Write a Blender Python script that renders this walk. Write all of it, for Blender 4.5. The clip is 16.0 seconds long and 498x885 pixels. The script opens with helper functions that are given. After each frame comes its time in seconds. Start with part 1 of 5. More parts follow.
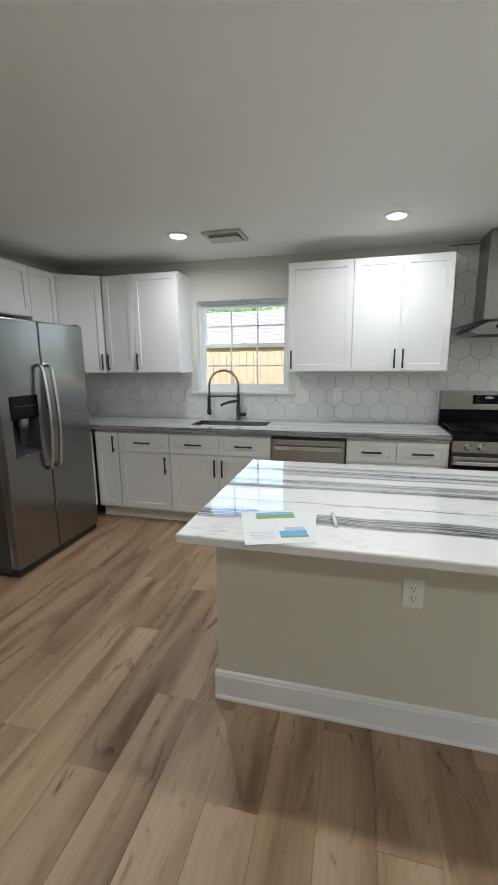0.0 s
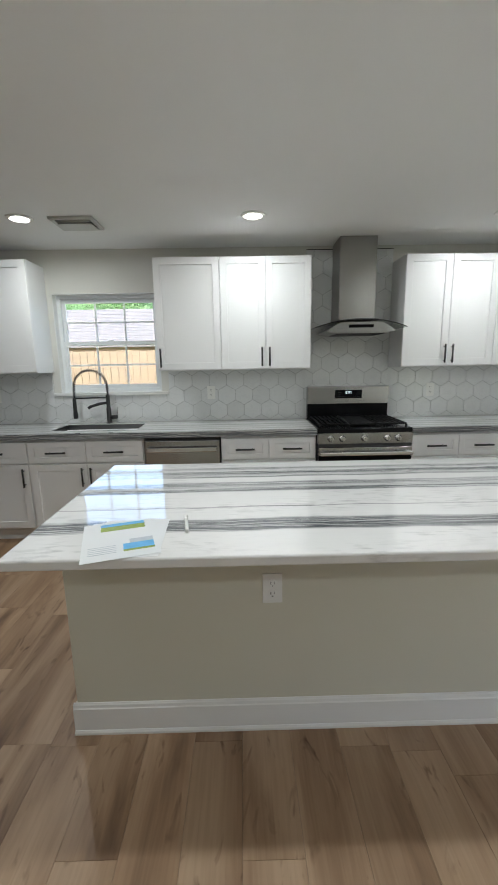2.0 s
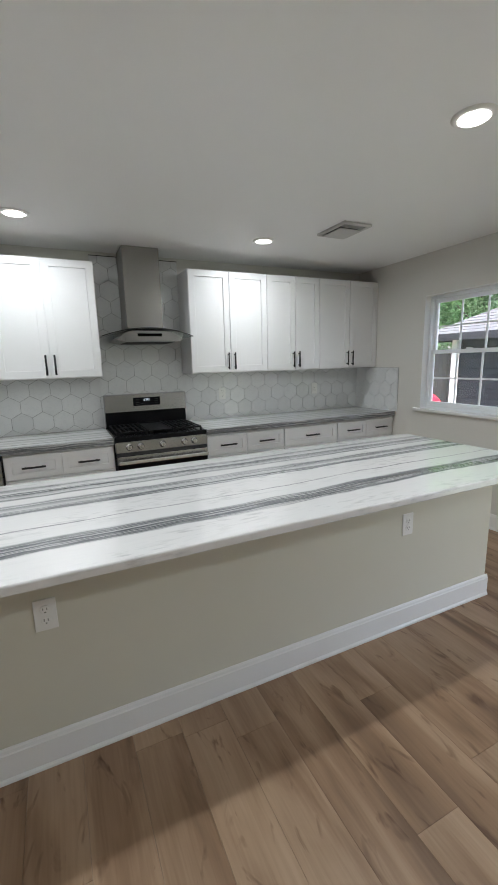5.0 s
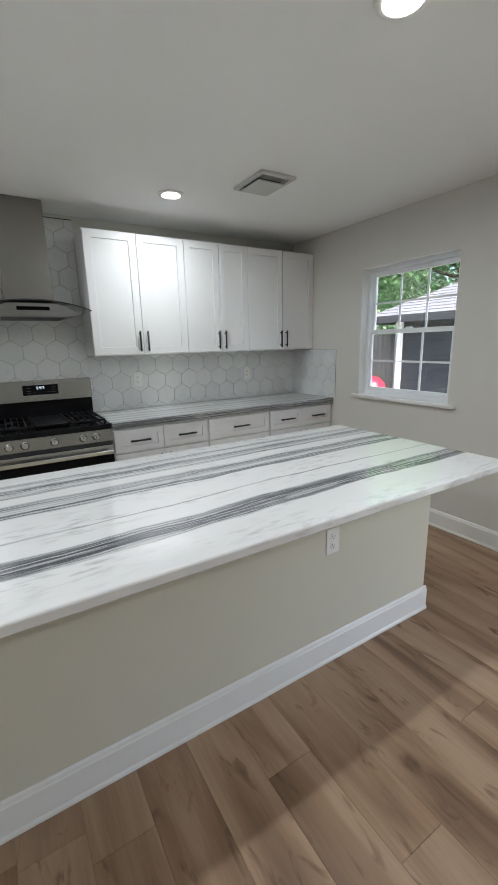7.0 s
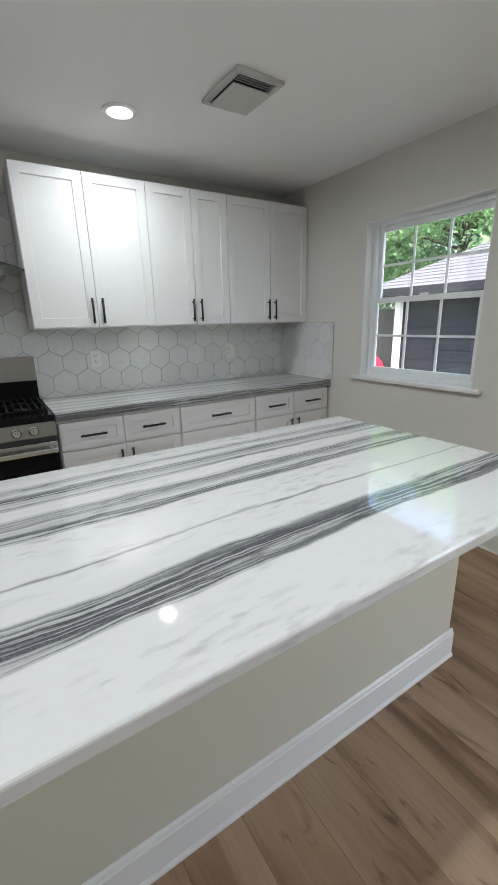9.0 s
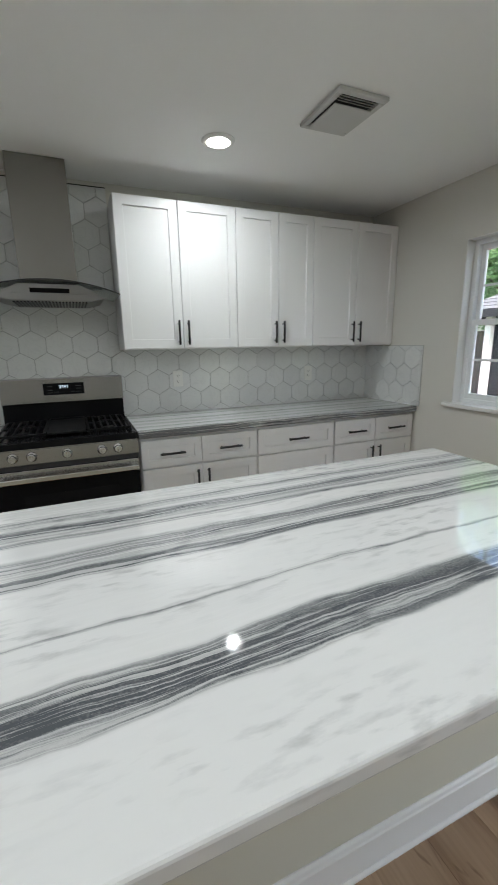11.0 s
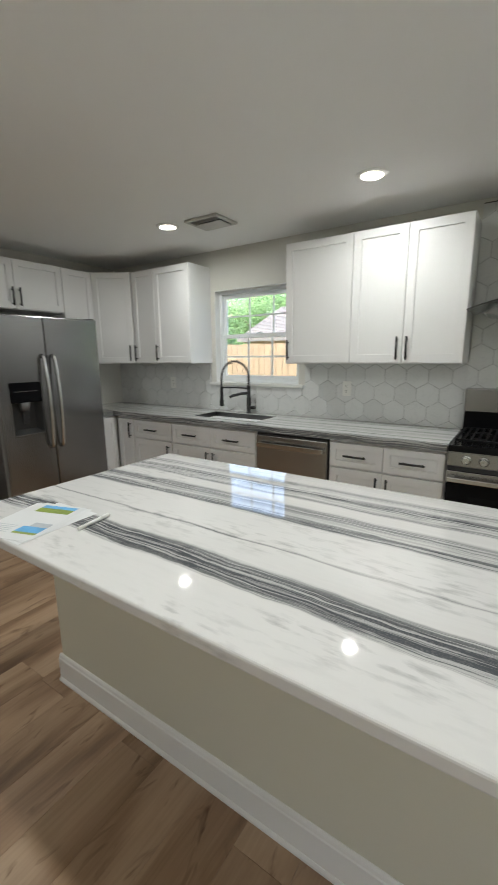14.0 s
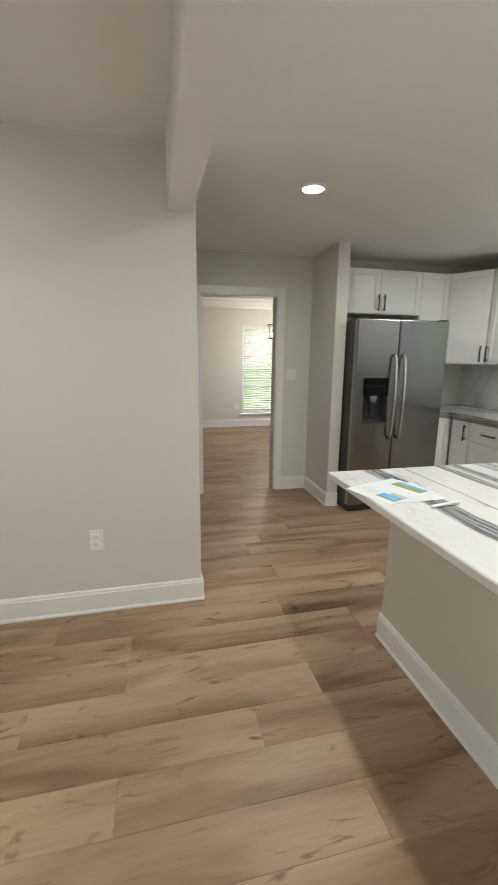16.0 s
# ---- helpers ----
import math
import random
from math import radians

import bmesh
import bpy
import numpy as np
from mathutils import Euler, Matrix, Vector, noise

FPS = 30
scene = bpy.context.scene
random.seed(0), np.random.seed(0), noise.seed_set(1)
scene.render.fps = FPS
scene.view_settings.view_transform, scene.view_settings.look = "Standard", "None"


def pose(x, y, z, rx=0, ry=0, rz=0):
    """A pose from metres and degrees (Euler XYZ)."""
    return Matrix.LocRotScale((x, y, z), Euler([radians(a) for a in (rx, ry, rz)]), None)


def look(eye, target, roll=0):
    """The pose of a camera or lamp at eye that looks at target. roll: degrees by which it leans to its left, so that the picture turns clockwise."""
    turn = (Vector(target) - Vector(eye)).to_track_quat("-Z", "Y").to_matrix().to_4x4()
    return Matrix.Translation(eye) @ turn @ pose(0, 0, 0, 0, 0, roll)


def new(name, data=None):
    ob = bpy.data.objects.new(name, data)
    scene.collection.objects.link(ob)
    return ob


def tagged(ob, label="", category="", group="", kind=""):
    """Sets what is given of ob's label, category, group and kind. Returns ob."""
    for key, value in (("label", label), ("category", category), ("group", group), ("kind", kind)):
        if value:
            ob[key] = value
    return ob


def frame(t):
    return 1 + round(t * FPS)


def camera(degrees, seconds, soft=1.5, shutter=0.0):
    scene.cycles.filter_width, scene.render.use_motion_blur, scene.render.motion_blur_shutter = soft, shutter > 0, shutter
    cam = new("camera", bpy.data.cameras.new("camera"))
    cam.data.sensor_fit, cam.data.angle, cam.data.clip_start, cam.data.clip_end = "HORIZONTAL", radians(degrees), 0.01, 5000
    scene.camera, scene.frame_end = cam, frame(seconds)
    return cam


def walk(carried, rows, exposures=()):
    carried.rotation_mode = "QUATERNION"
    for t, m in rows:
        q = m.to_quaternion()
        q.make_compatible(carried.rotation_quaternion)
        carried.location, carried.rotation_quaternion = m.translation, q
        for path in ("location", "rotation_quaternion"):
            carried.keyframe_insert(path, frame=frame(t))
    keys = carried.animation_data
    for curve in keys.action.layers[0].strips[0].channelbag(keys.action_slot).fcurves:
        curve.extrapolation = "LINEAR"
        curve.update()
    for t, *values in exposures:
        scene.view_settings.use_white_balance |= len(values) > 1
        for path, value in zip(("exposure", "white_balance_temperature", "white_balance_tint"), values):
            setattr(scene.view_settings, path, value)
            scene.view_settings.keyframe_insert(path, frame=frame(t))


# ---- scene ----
cam = camera(63.0, 16.0, soft=1.5, shutter=0.25)
PATH = [
    (0, (0.063, 0.03, 1.465), (-0.422, 1.932, 1.082), -0.6),
    (0.5, (0.085, 0.114, 1.479), (-0.343, 2.03, 1.096), -0.6),
    (1, (0.114, 0.152, 1.468), (-0.189, 2.091, 1.082), -0.5),
    (1.5, (0.169, 0.149, 1.455), (0.015, 2.105, 1.068), -0.8),
    (2, (0.215, 0.131, 1.451), (0.24, 2.092, 1.06), -1.0),
    (2.5, (0.252, 0.129, 1.43), (0.455, 2.081, 1.048), -1.3),
    (3, (0.284, 0.103, 1.436), (0.653, 2.031, 1.052), -1.4),
    (3.5, (0.317, 0.076, 1.45), (0.831, 1.969, 1.063), -1.5),
    (4, (0.349, 0.07, 1.45), (0.992, 1.925, 1.07), -1.5),
    (4.5, (0.381, 0.055, 1.455), (1.129, 1.871, 1.078), -1.6),
    (5, (0.428, 0.029, 1.476), (1.26, 1.806, 1.087), -1.5),
    (7.5, (1.032, 0.458, 1.424), (2.064, 2.091, 0.906), -1.5),
    (8, (1.144, 0.596, 1.385), (2.181, 2.209, 0.82), -1.5),
    (10.5, (1.325, 0.863, 1.418), (2.224, 2.571, 0.896), -1.2),
    (11, (1.258, 0.887, 1.408), (2.011, 2.679, 0.938), -1.0),
    (11.5, (1.211, 0.899, 1.402), (1.753, 2.77, 0.95), -0.9),
    (12, (1.152, 0.871, 1.409), (1.444, 2.798, 0.961), -0.6),
    (12.5, (1.121, 0.764, 1.429), (1.12, 2.711, 0.971), -0.8),
    (13, (1.113, 0.663, 1.422), (0.781, 2.586, 0.985), -0.7),
    (13.5, (1.129, 0.65, 1.445), (0.432, 2.473, 1.011), -0.8),
    (14, (1.142, 0.67, 1.447), (0.047, 2.29, 1.031), -0.6),
    (14.5, (1.069, 0.61, 1.428), (-0.344, 1.968, 1.029), -0.0),
    (15, (1.057, 0.519, 1.441), (-0.597, 1.57, 1.038), 0.3),
    (15.5, (1.128, 0.476, 1.442), (-0.686, 1.215, 1.035), 0.4),
    (16, (1.213, 0.411, 1.435), (-0.693, 0.856, 1.024), 0.6),
]
walk(cam, [(t, look(eye, target, roll)) for t, eye, target, roll in PATH],
     [(0, 2.92, 6450, 9), (2.5, 2.76, 6400, 9), (5, 2.82, 6300, 11), (8, 2.87, 6250, 11), (11, 2.72, 6350, 9), (12.5, 2.62, 6600, 9), (14, 2.76, 6750, 9), (15, 2.95, 7100, 11), (16, 3.16, 6850, 10)])

# ---- world, sun, lamps ----
world = bpy.data.worlds.new("overcast_sky")
scene.world = world
world.use_nodes = True
wn = world.node_tree
sky = wn.nodes.new("ShaderNodeTexSky")
sky.sky_type = "NISHITA"
sky.sun_disc = False
sky.sun_elevation, sky.sun_rotation = radians(50), radians(200)
sky.air_density, sky.dust_density, sky.ozone_density = 1.0, 4.0, 1.0
wn.nodes["Background"].inputs[1].default_value = 0.15
wn.links.new(sky.outputs[0], wn.nodes["Background"].inputs[0])
sun_data = bpy.data.lights.new("sun", "SUN")
sun_data.energy, sun_data.angle, sun_data.color = 1.0, radians(28), (1.0, 0.97, 0.92)
sun = new("sun", sun_data)
SUN_ROT = radians(200)
sun.matrix_world = look((math.sin(SUN_ROT) * 6, math.cos(SUN_ROT) * 6, 7.15), (0, 0, 0))
CAN_WATTS, CAN_COLOR = 1.28, (0.95, 1.0, 1.0)

# Added fill lamp in an unseen, assumed east opening; stands in for daylight.
fill_data = bpy.data.lights.new("added_opening_fill", "AREA")
fill_data.shape, fill_data.size, fill_data.size_y, fill_data.energy, fill_data.color = "RECTANGLE", 1.6, 1.9, 1.8, (0.98, 1.0, 0.95)
fill_lamp = new("added_opening_fill", fill_data)
fill_lamp.matrix_world = look((3.80, -0.5, 1.1), (0.0, -0.5, 1.1))

CEIL = 2.434
BACK, LEFT, RIGHT = 3.955, -2.936, 3.72
TOP = 0.914


# ---- materials ----
def rgb(c):
    return (*c, 1.0)


def mat(name, color, rough=0.5, metal=0.0, var=0.06, scale=6.0, bump=0.0, bscale=120.0, coat=0.0):
    """A painted or plain surface: faint mottling at two scales and fine relief."""
    m = bpy.data.materials.new(name)
    m.use_nodes = True
    nt = m.node_tree
    b = nt.nodes["Principled BSDF"]
    b.inputs["Roughness"].default_value, b.inputs["Metallic"].default_value = rough, metal
    b.inputs["Coat Weight"].default_value = coat
    g = nt.nodes.new("ShaderNodeNewGeometry")
    n1, n2 = nt.nodes.new("ShaderNodeTexNoise"), nt.nodes.new("ShaderNodeTexNoise")
    n1.inputs["Scale"].default_value, n2.inputs["Scale"].default_value = scale, bscale
    n1.inputs["Detail"].default_value = 4
    for n in (n1, n2):
        nt.links.new(g.outputs["Position"], n.inputs["Vector"])
    mix = nt.nodes.new("ShaderNodeMix")
    mix.data_type = "RGBA"
    mix.inputs["A"].default_value = rgb([max(0, v * (1 - var)) for v in color])
    mix.inputs["B"].default_value = rgb([min(1, v * (1 + var)) for v in color])
    nt.links.new(n1.outputs[0], mix.inputs["Factor"])
    nt.links.new(mix.outputs["Result"], b.inputs["Base Color"])
    r = nt.nodes.new("ShaderNodeMapRange")
    r.inputs["To Min"].default_value, r.inputs["To Max"].default_value = rough * 0.85, min(1, rough * 1.15)
    nt.links.new(n2.outputs[0], r.inputs["Value"])
    nt.links.new(r.outputs[0], b.inputs["Roughness"])
    if bump:
        bp = nt.nodes.new("ShaderNodeBump")
        bp.inputs["Strength"].default_value, bp.inputs["Distance"].default_value = bump, 0.002
        nt.links.new(n2.outputs[0], bp.inputs["Height"])
        nt.links.new(bp.outputs[0], b.inputs["Normal"])
    return m


def ramp_node(nt, stops):
    r = nt.nodes.new("ShaderNodeValToRGB")
    e = r.color_ramp.elements
    while len(e) < len(stops):
        e.new(0.5)
    for el, (p, c) in zip(e, stops):
        el.position, el.color = p, rgb(c)
    return r


def math_node(nt, op, a, b=None):
    n = nt.nodes.new("ShaderNodeMath")
    n.operation = op
    for i, v in enumerate((a, b)):
        if v is None:
            continue
        if isinstance(v, (int, float)):
            n.inputs[i].default_value = v
        else:
            nt.links.new(v, n.inputs[i])
    return n.outputs[0]


def wood_floor(name, island):
    """Light oak vinyl plank: long grain along y, knots and a tone of its own for every plank."""
    m = bpy.data.materials.new(name)
    m.use_nodes = True
    nt = m.node_tree
    b = nt.nodes["Principled BSDF"]
    g = nt.nodes.new("ShaderNodeNewGeometry")
    if island:
        rnd = g.outputs["Random Per Island"]
    else:
        rnd = nt.nodes.new("ShaderNodeObjectInfo").outputs["Random"]
    off = nt.nodes.new("ShaderNodeCombineXYZ")
    nt.links.new(math_node(nt, "MULTIPLY", rnd, 37.0), off.inputs[0])
    nt.links.new(math_node(nt, "MULTIPLY", rnd, 91.0), off.inputs[1])
    add = nt.nodes.new("ShaderNodeVectorMath")
    nt.links.new(g.outputs["Position"], add.inputs[0])
    nt.links.new(off.outputs[0], add.inputs[1])

    def noise_at(sx, sy, scale, detail, dist):
        mp = nt.nodes.new("ShaderNodeMapping")
        mp.inputs["Scale"].default_value = (sx, sy, 1)
        nt.links.new(add.outputs[0], mp.inputs[0])
        n = nt.nodes.new("ShaderNodeTexNoise")
        n.inputs["Scale"].default_value, n.inputs["Detail"].default_value = scale, detail
        n.inputs["Distortion"].default_value = dist
        nt.links.new(mp.outputs[0], n.inputs["Vector"])
        return n.outputs[0]

    broad = noise_at(5.5, 0.9, 1.0, 4, 0.8)
    fine = noise_at(85.0, 3.5, 1.0, 6, 0.5)
    knots = noise_at(11.0, 3.2, 1.0, 3, 1.8)
    r1 = ramp_node(nt, [(0.27, (0.13, 0.072, 0.038)), (0.42, (0.28, 0.172, 0.1)), (0.57, (0.395, 0.264, 0.166)), (0.8, (0.46, 0.325, 0.216))])
    nt.links.new(broad, r1.inputs[0])
    r2 = ramp_node(nt, [(0.3, (0.87, 0.85, 0.83)), (0.6, (1, 1, 1))])
    nt.links.new(fine, r2.inputs[0])
    r3 = ramp_node(nt, [(0.61, (1, 1, 1)), (0.76, (0.40, 0.32, 0.26))])
    nt.links.new(knots, r3.inputs[0])
    tone = nt.nodes.new("ShaderNodeMapRange")
    tone.inputs["To Min"].default_value, tone.inputs["To Max"].default_value = 0.91, 1.06
    nt.links.new(rnd, tone.inputs["Value"])
    last = r1.outputs[0]
    for other in (r2.outputs[0], r3.outputs[0], tone.outputs[0]):
        mx = nt.nodes.new("ShaderNodeMix")
        mx.data_type, mx.blend_type = "RGBA", "MULTIPLY"
        mx.inputs["Factor"].default_value = 1.0
        nt.links.new(last, mx.inputs["A"])
        nt.links.new(other, mx.inputs["B"])
        last = mx.outputs["Result"]
    nt.links.new(last, b.inputs["Base Color"])
    rr = nt.nodes.new("ShaderNodeMapRange")
    rr.inputs["To Min"].default_value, rr.inputs["To Max"].default_value = 0.36, 0.52
    nt.links.new(fine, rr.inputs["Value"])
    nt.links.new(rr.outputs[0], b.inputs["Roughness"])
    bp = nt.nodes.new("ShaderNodeBump")
    bp.inputs["Strength"].default_value, bp.inputs["Distance"].default_value = 0.25, 0.001
    nt.links.new(fine, bp.inputs["Height"])
    nt.links.new(bp.outputs[0], b.inputs["Normal"])
    return m


def marble(name, bands, span, start, white, grey, fine_amount, turned=False):
    """Polished white stone with long grey veins along its length. bands: (place across, darkness)."""
    m = bpy.data.materials.new(name)
    m.use_nodes = True
    nt = m.node_tree
    b = nt.nodes["Principled BSDF"]
    b.inputs["Roughness"].default_value = 0.04
    b.inputs["Specular IOR Level"].default_value = 0.7
    g = nt.nodes.new("ShaderNodeNewGeometry")
    sep = nt.nodes.new("ShaderNodeSeparateXYZ")
    nt.links.new(g.outputs["Position"], sep.inputs[0])
    # the veins run on down the slab's edge
    across = math_node(nt, "ADD", sep.outputs[1], math_node(nt, "SUBTRACT", sep.outputs[2], TOP))

    def warp(sx, sy, detail, amount):
        mp = nt.nodes.new("ShaderNodeMapping")
        mp.inputs["Scale"].default_value = (sx, sy, sy)
        nt.links.new(g.outputs["Position"], mp.inputs[0])
        n = nt.nodes.new("ShaderNodeTexNoise")
        n.inputs["Scale"].default_value, n.inputs["Detail"].default_value = 1.0, detail
        nt.links.new(mp.outputs[0], n.inputs["Vector"])
        return n.outputs[0], math_node(nt, "MULTIPLY", math_node(nt, "SUBTRACT", n.outputs[0], 0.5), amount)

    _, w1 = warp(0.7, 1.0, 1, 0.07)
    _, w2 = warp(4.0, 9.0, 6, 0.045)
    wob = math_node(nt, "ADD", w1, w2)
    cm = nt.nodes.new("ShaderNodeCombineXYZ")
    nt.links.new(math_node(nt, "MULTIPLY", sep.outputs[0], 1.3), cm.inputs[0])
    nt.links.new(math_node(nt, "MULTIPLY", math_node(nt, "ADD", across, wob), 100.0), cm.inputs[1])
    st = nt.nodes.new("ShaderNodeTexNoise")
    st.inputs["Scale"].default_value, st.inputs["Detail"].default_value = 1.0, 5
    st.inputs["Roughness"].default_value = 0.62
    nt.links.new(cm.outputs[0], st.inputs["Vector"])
    streak = st.outputs[0]
    blot, _ = warp(15.0, 55.0, 5, 1.0)
    clump, _ = warp(2.2, 6.5, 2, 1.0)
    grain, _ = warp(260.0, 260.0, 2, 1.0)
    y = math_node(nt, "ADD", math_node(nt, "ADD", across, w1), w2)
    u = math_node(nt, "DIVIDE", math_node(nt, "SUBTRACT", y, start), span)
    r = ramp_node(nt, [((p - start) / span, (d, d, d)) for p, d in bands])
    nt.links.new(u, r.inputs[0])
    sr = ramp_node(nt, [(0.42, (0, 0, 0)), (0.52, (1, 1, 1))])
    nt.links.new(streak, sr.inputs[0])
    k = math_node(nt, "MULTIPLY", r.outputs[0], math_node(nt, "ADD", math_node(nt, "MULTIPLY", sr.outputs[0], 0.6), 0.4))
    br = ramp_node(nt, [(0.50, (0, 0, 0)), (0.72, (1, 1, 1))])
    nt.links.new(blot, br.inputs[0])
    cr_ = ramp_node(nt, [(0.44, (0.08, 0.08, 0.08)), (0.62, (1, 1, 1))])
    nt.links.new(clump, cr_.inputs[0])
    k = math_node(nt, "ADD", k, math_node(nt, "MULTIPLY", math_node(nt, "MULTIPLY", br.outputs[0], cr_.outputs[0]), fine_amount))
    k = math_node(nt, "ADD", k, math_node(nt, "MULTIPLY", math_node(nt, "SUBTRACT", grain, 0.5), math_node(nt, "MULTIPLY", k, 0.4)))
    k = math_node(nt, "MINIMUM", math_node(nt, "MAXIMUM", k, 0.0), 1.0)
    mix = nt.nodes.new("ShaderNodeMix")
    mix.data_type = "RGBA"
    mix.inputs["A"].default_value, mix.inputs["B"].default_value = rgb(white), rgb(grey)
    nt.links.new(k, mix.inputs["Factor"])
    nt.links.new(mix.outputs["Result"], b.inputs["Base Color"])
    return m


def steel(name, color, rough, axis):
    """Brushed stainless steel; axis: the way the brushing runs (0 x, 1 y, 2 z)."""
    m = mat(name, color, rough, 1.0, 0.03, 3.0, 0.0, 2.0)
    nt = m.node_tree
    b = nt.nodes["Principled BSDF"]
    g = nt.nodes.new("ShaderNodeNewGeometry")
    mp = nt.nodes.new("ShaderNodeMapping")
    sc = [120.0, 120.0, 120.0]
    sc[axis] = 1.5
    mp.inputs["Scale"].default_value = sc
    n = nt.nodes.new("ShaderNodeTexNoise")
    n.inputs["Scale"].default_value = 1.0
    nt.links.new(g.outputs["Position"], mp.inputs[0])
    nt.links.new(mp.outputs[0], n.inputs["Vector"])
    r = nt.nodes.new("ShaderNodeMapRange")
    r.inputs["To Min"].default_value, r.inputs["To Max"].default_value = rough * 0.97, rough * 1.03
    nt.links.new(n.outputs[0], r.inputs["Value"])
    nt.links.new(r.outputs[0], b.inputs["Roughness"])
    return m


def glow(name, color, strength):
    m = bpy.data.materials.new(name)
    m.use_nodes = True
    b = m.node_tree.nodes["Principled BSDF"]
    b.inputs["Base Color"].default_value = rgb(color)
    b.inputs["Emission Color"].default_value = rgb(color)
    b.inputs["Emission Strength"].default_value = strength
    return m


def glass(name, color=(1, 1, 1), rough=0.0):
    m = bpy.data.materials.new(name)
    m.use_nodes = True
    b = m.node_tree.nodes["Principled BSDF"]
    b.inputs["Base Color"].default_value = rgb(color)
    b.inputs["Transmission Weight"].default_value = 1.0
    b.inputs["Roughness"].default_value, b.inputs["IOR"].default_value = rough, 1.45
    return m


def tile_mat():
    m = mat("hex_tile", (0.70, 0.715, 0.71), 0.16, 0, 0.04, 3.0)
    nt = m.node_tree
    b = nt.nodes["Principled BSDF"]
    oi = nt.nodes.new("ShaderNodeObjectInfo")
    g = nt.nodes.new("ShaderNodeNewGeometry")
    add = nt.nodes.new("ShaderNodeVectorMath")
    nt.links.new(g.outputs["Position"], add.inputs[0])
    nt.links.new(math_node(nt, "MULTIPLY", oi.outputs["Random"], 40.0), add.inputs[1])
    n = nt.nodes.new("ShaderNodeTexNoise")
    n.inputs["Scale"].default_value, n.inputs["Detail"].default_value, n.inputs["Distortion"].default_value = 9.0, 5, 1.6
    nt.links.new(add.outputs[0], n.inputs["Vector"])
    r = ramp_node(nt, [(0.47, (0.74, 0.75, 0.745)), (0.5, (0.695, 0.705, 0.702)), (0.53, (0.74, 0.75, 0.745))])
    nt.links.new(n.outputs[0], r.inputs[0])
    tone = nt.nodes.new("ShaderNodeMapRange")
    tone.inputs["To Min"].default_value, tone.inputs["To Max"].default_value = 0.94, 1.03
    nt.links.new(oi.outputs["Random"], tone.inputs["Value"])
    mx = nt.nodes.new("ShaderNodeMix")
    mx.data_type, mx.blend_type = "RGBA", "MULTIPLY"
    mx.inputs["Factor"].default_value = 1.0
    nt.links.new(r.outputs[0], mx.inputs["A"])
    nt.links.new(tone.outputs[0], mx.inputs["B"])
    nt.links.new(mx.outputs["Result"], b.inputs["Base Color"])
    return m


def leaf_mat(name, dark, light):
    m = bpy.data.materials.new(name)
    m.use_nodes = True
    nt = m.node_tree
    b = nt.nodes["Principled BSDF"]
    b.inputs["Roughness"].default_value = 0.6
    b.inputs["Transmission Weight"].default_value = 0.0
    b.inputs["Subsurface Weight"].default_value = 0.0
    g = nt.nodes.new("ShaderNodeNewGeometry")
    r = ramp_node(nt, [(0.0, dark), (1.0, light)])
    nt.links.new(g.outputs["Random Per Island"], r.inputs[0])
    nt.links.new(r.outputs[0], b.inputs["Base Color"])
    tr = nt.nodes.new("ShaderNodeBsdfTranslucent")
    nt.links.new(r.outputs[0], tr.inputs["Color"])
    ms = nt.nodes.new("ShaderNodeMixShader")
    ms.inputs[0].default_value = 0.5
    nt.links.new(b.outputs[0], ms.inputs[1])
    nt.links.new(tr.outputs[0], ms.inputs[2])
    nt.links.new(ms.outputs[0], nt.nodes["Material Output"].inputs["Surface"])
    return m


M_WALL = mat("wall_paint", (0.66, 0.645, 0.60), 0.6, 0, 0.025, 1.2, 0.15, 300)
M_CEIL = mat("ceiling_paint", (0.86, 0.86, 0.85), 0.75, 0, 0.02, 0.9, 0.15, 260)
M_TRIM = mat("trim_paint", (0.78, 0.775, 0.755), 0.32, 0, 0.02, 4.0, 0.05, 200)
M_CAB = mat("cabinet_paint", (0.79, 0.785, 0.785), 0.38, 0, 0.015, 3.0, 0.05, 220)
M_PANEL = mat("island_paint", (0.62, 0.60, 0.505), 0.5, 0, 0.03, 2.0, 0.15, 260)
M_BLACK = mat("black_metal", (0.008, 0.008, 0.009), 0.42, 0.0, 0.2, 20.0)
M_IRON = mat("cast_iron", (0.005, 0.005, 0.0055), 0.5, 0, 0.2, 30.0, 0.3, 400)
M_ENAMEL = mat("black_enamel", (0.008, 0.008, 0.009), 0.14, 0, 0.2, 10.0)
M_BGLASS = mat("black_glass", (0.006, 0.006, 0.007), 0.08, 0, 0.1, 10.0)
for m_ in (M_ENAMEL, M_BGLASS, M_IRON):
    m_.node_tree.nodes["Principled BSDF"].inputs["Specular IOR Level"].default_value = 0.13
M_DARK = mat("dark_plastic", (0.02, 0.02, 0.022), 0.4, 0, 0.1, 10.0)
M_NICHE = mat("niche_plastic", (0.03, 0.03, 0.03), 0.35, 0, 0.1, 10.0)
M_CHUTE = mat("chute_plastic", (0.12, 0.12, 0.12), 0.35, 0, 0.06, 10.0)
M_SIDE = mat("fridge_side", (0.06, 0.052, 0.048), 0.5, 0.3, 0.1, 5.0, 0.3, 300)
M_STEEL_X = steel("brushed_steel_across", (0.40, 0.40, 0.40), 0.2, 0)
M_STEEL_Y = steel("brushed_steel_fridge", (0.28, 0.278, 0.28), 0.24, 1)
M_STEEL_Z = steel("brushed_steel_upright", (0.30, 0.29, 0.275), 0.3, 2)
M_STEEL_DW = steel("brushed_steel_dishwasher", (0.46, 0.455, 0.45), 0.27, 0)
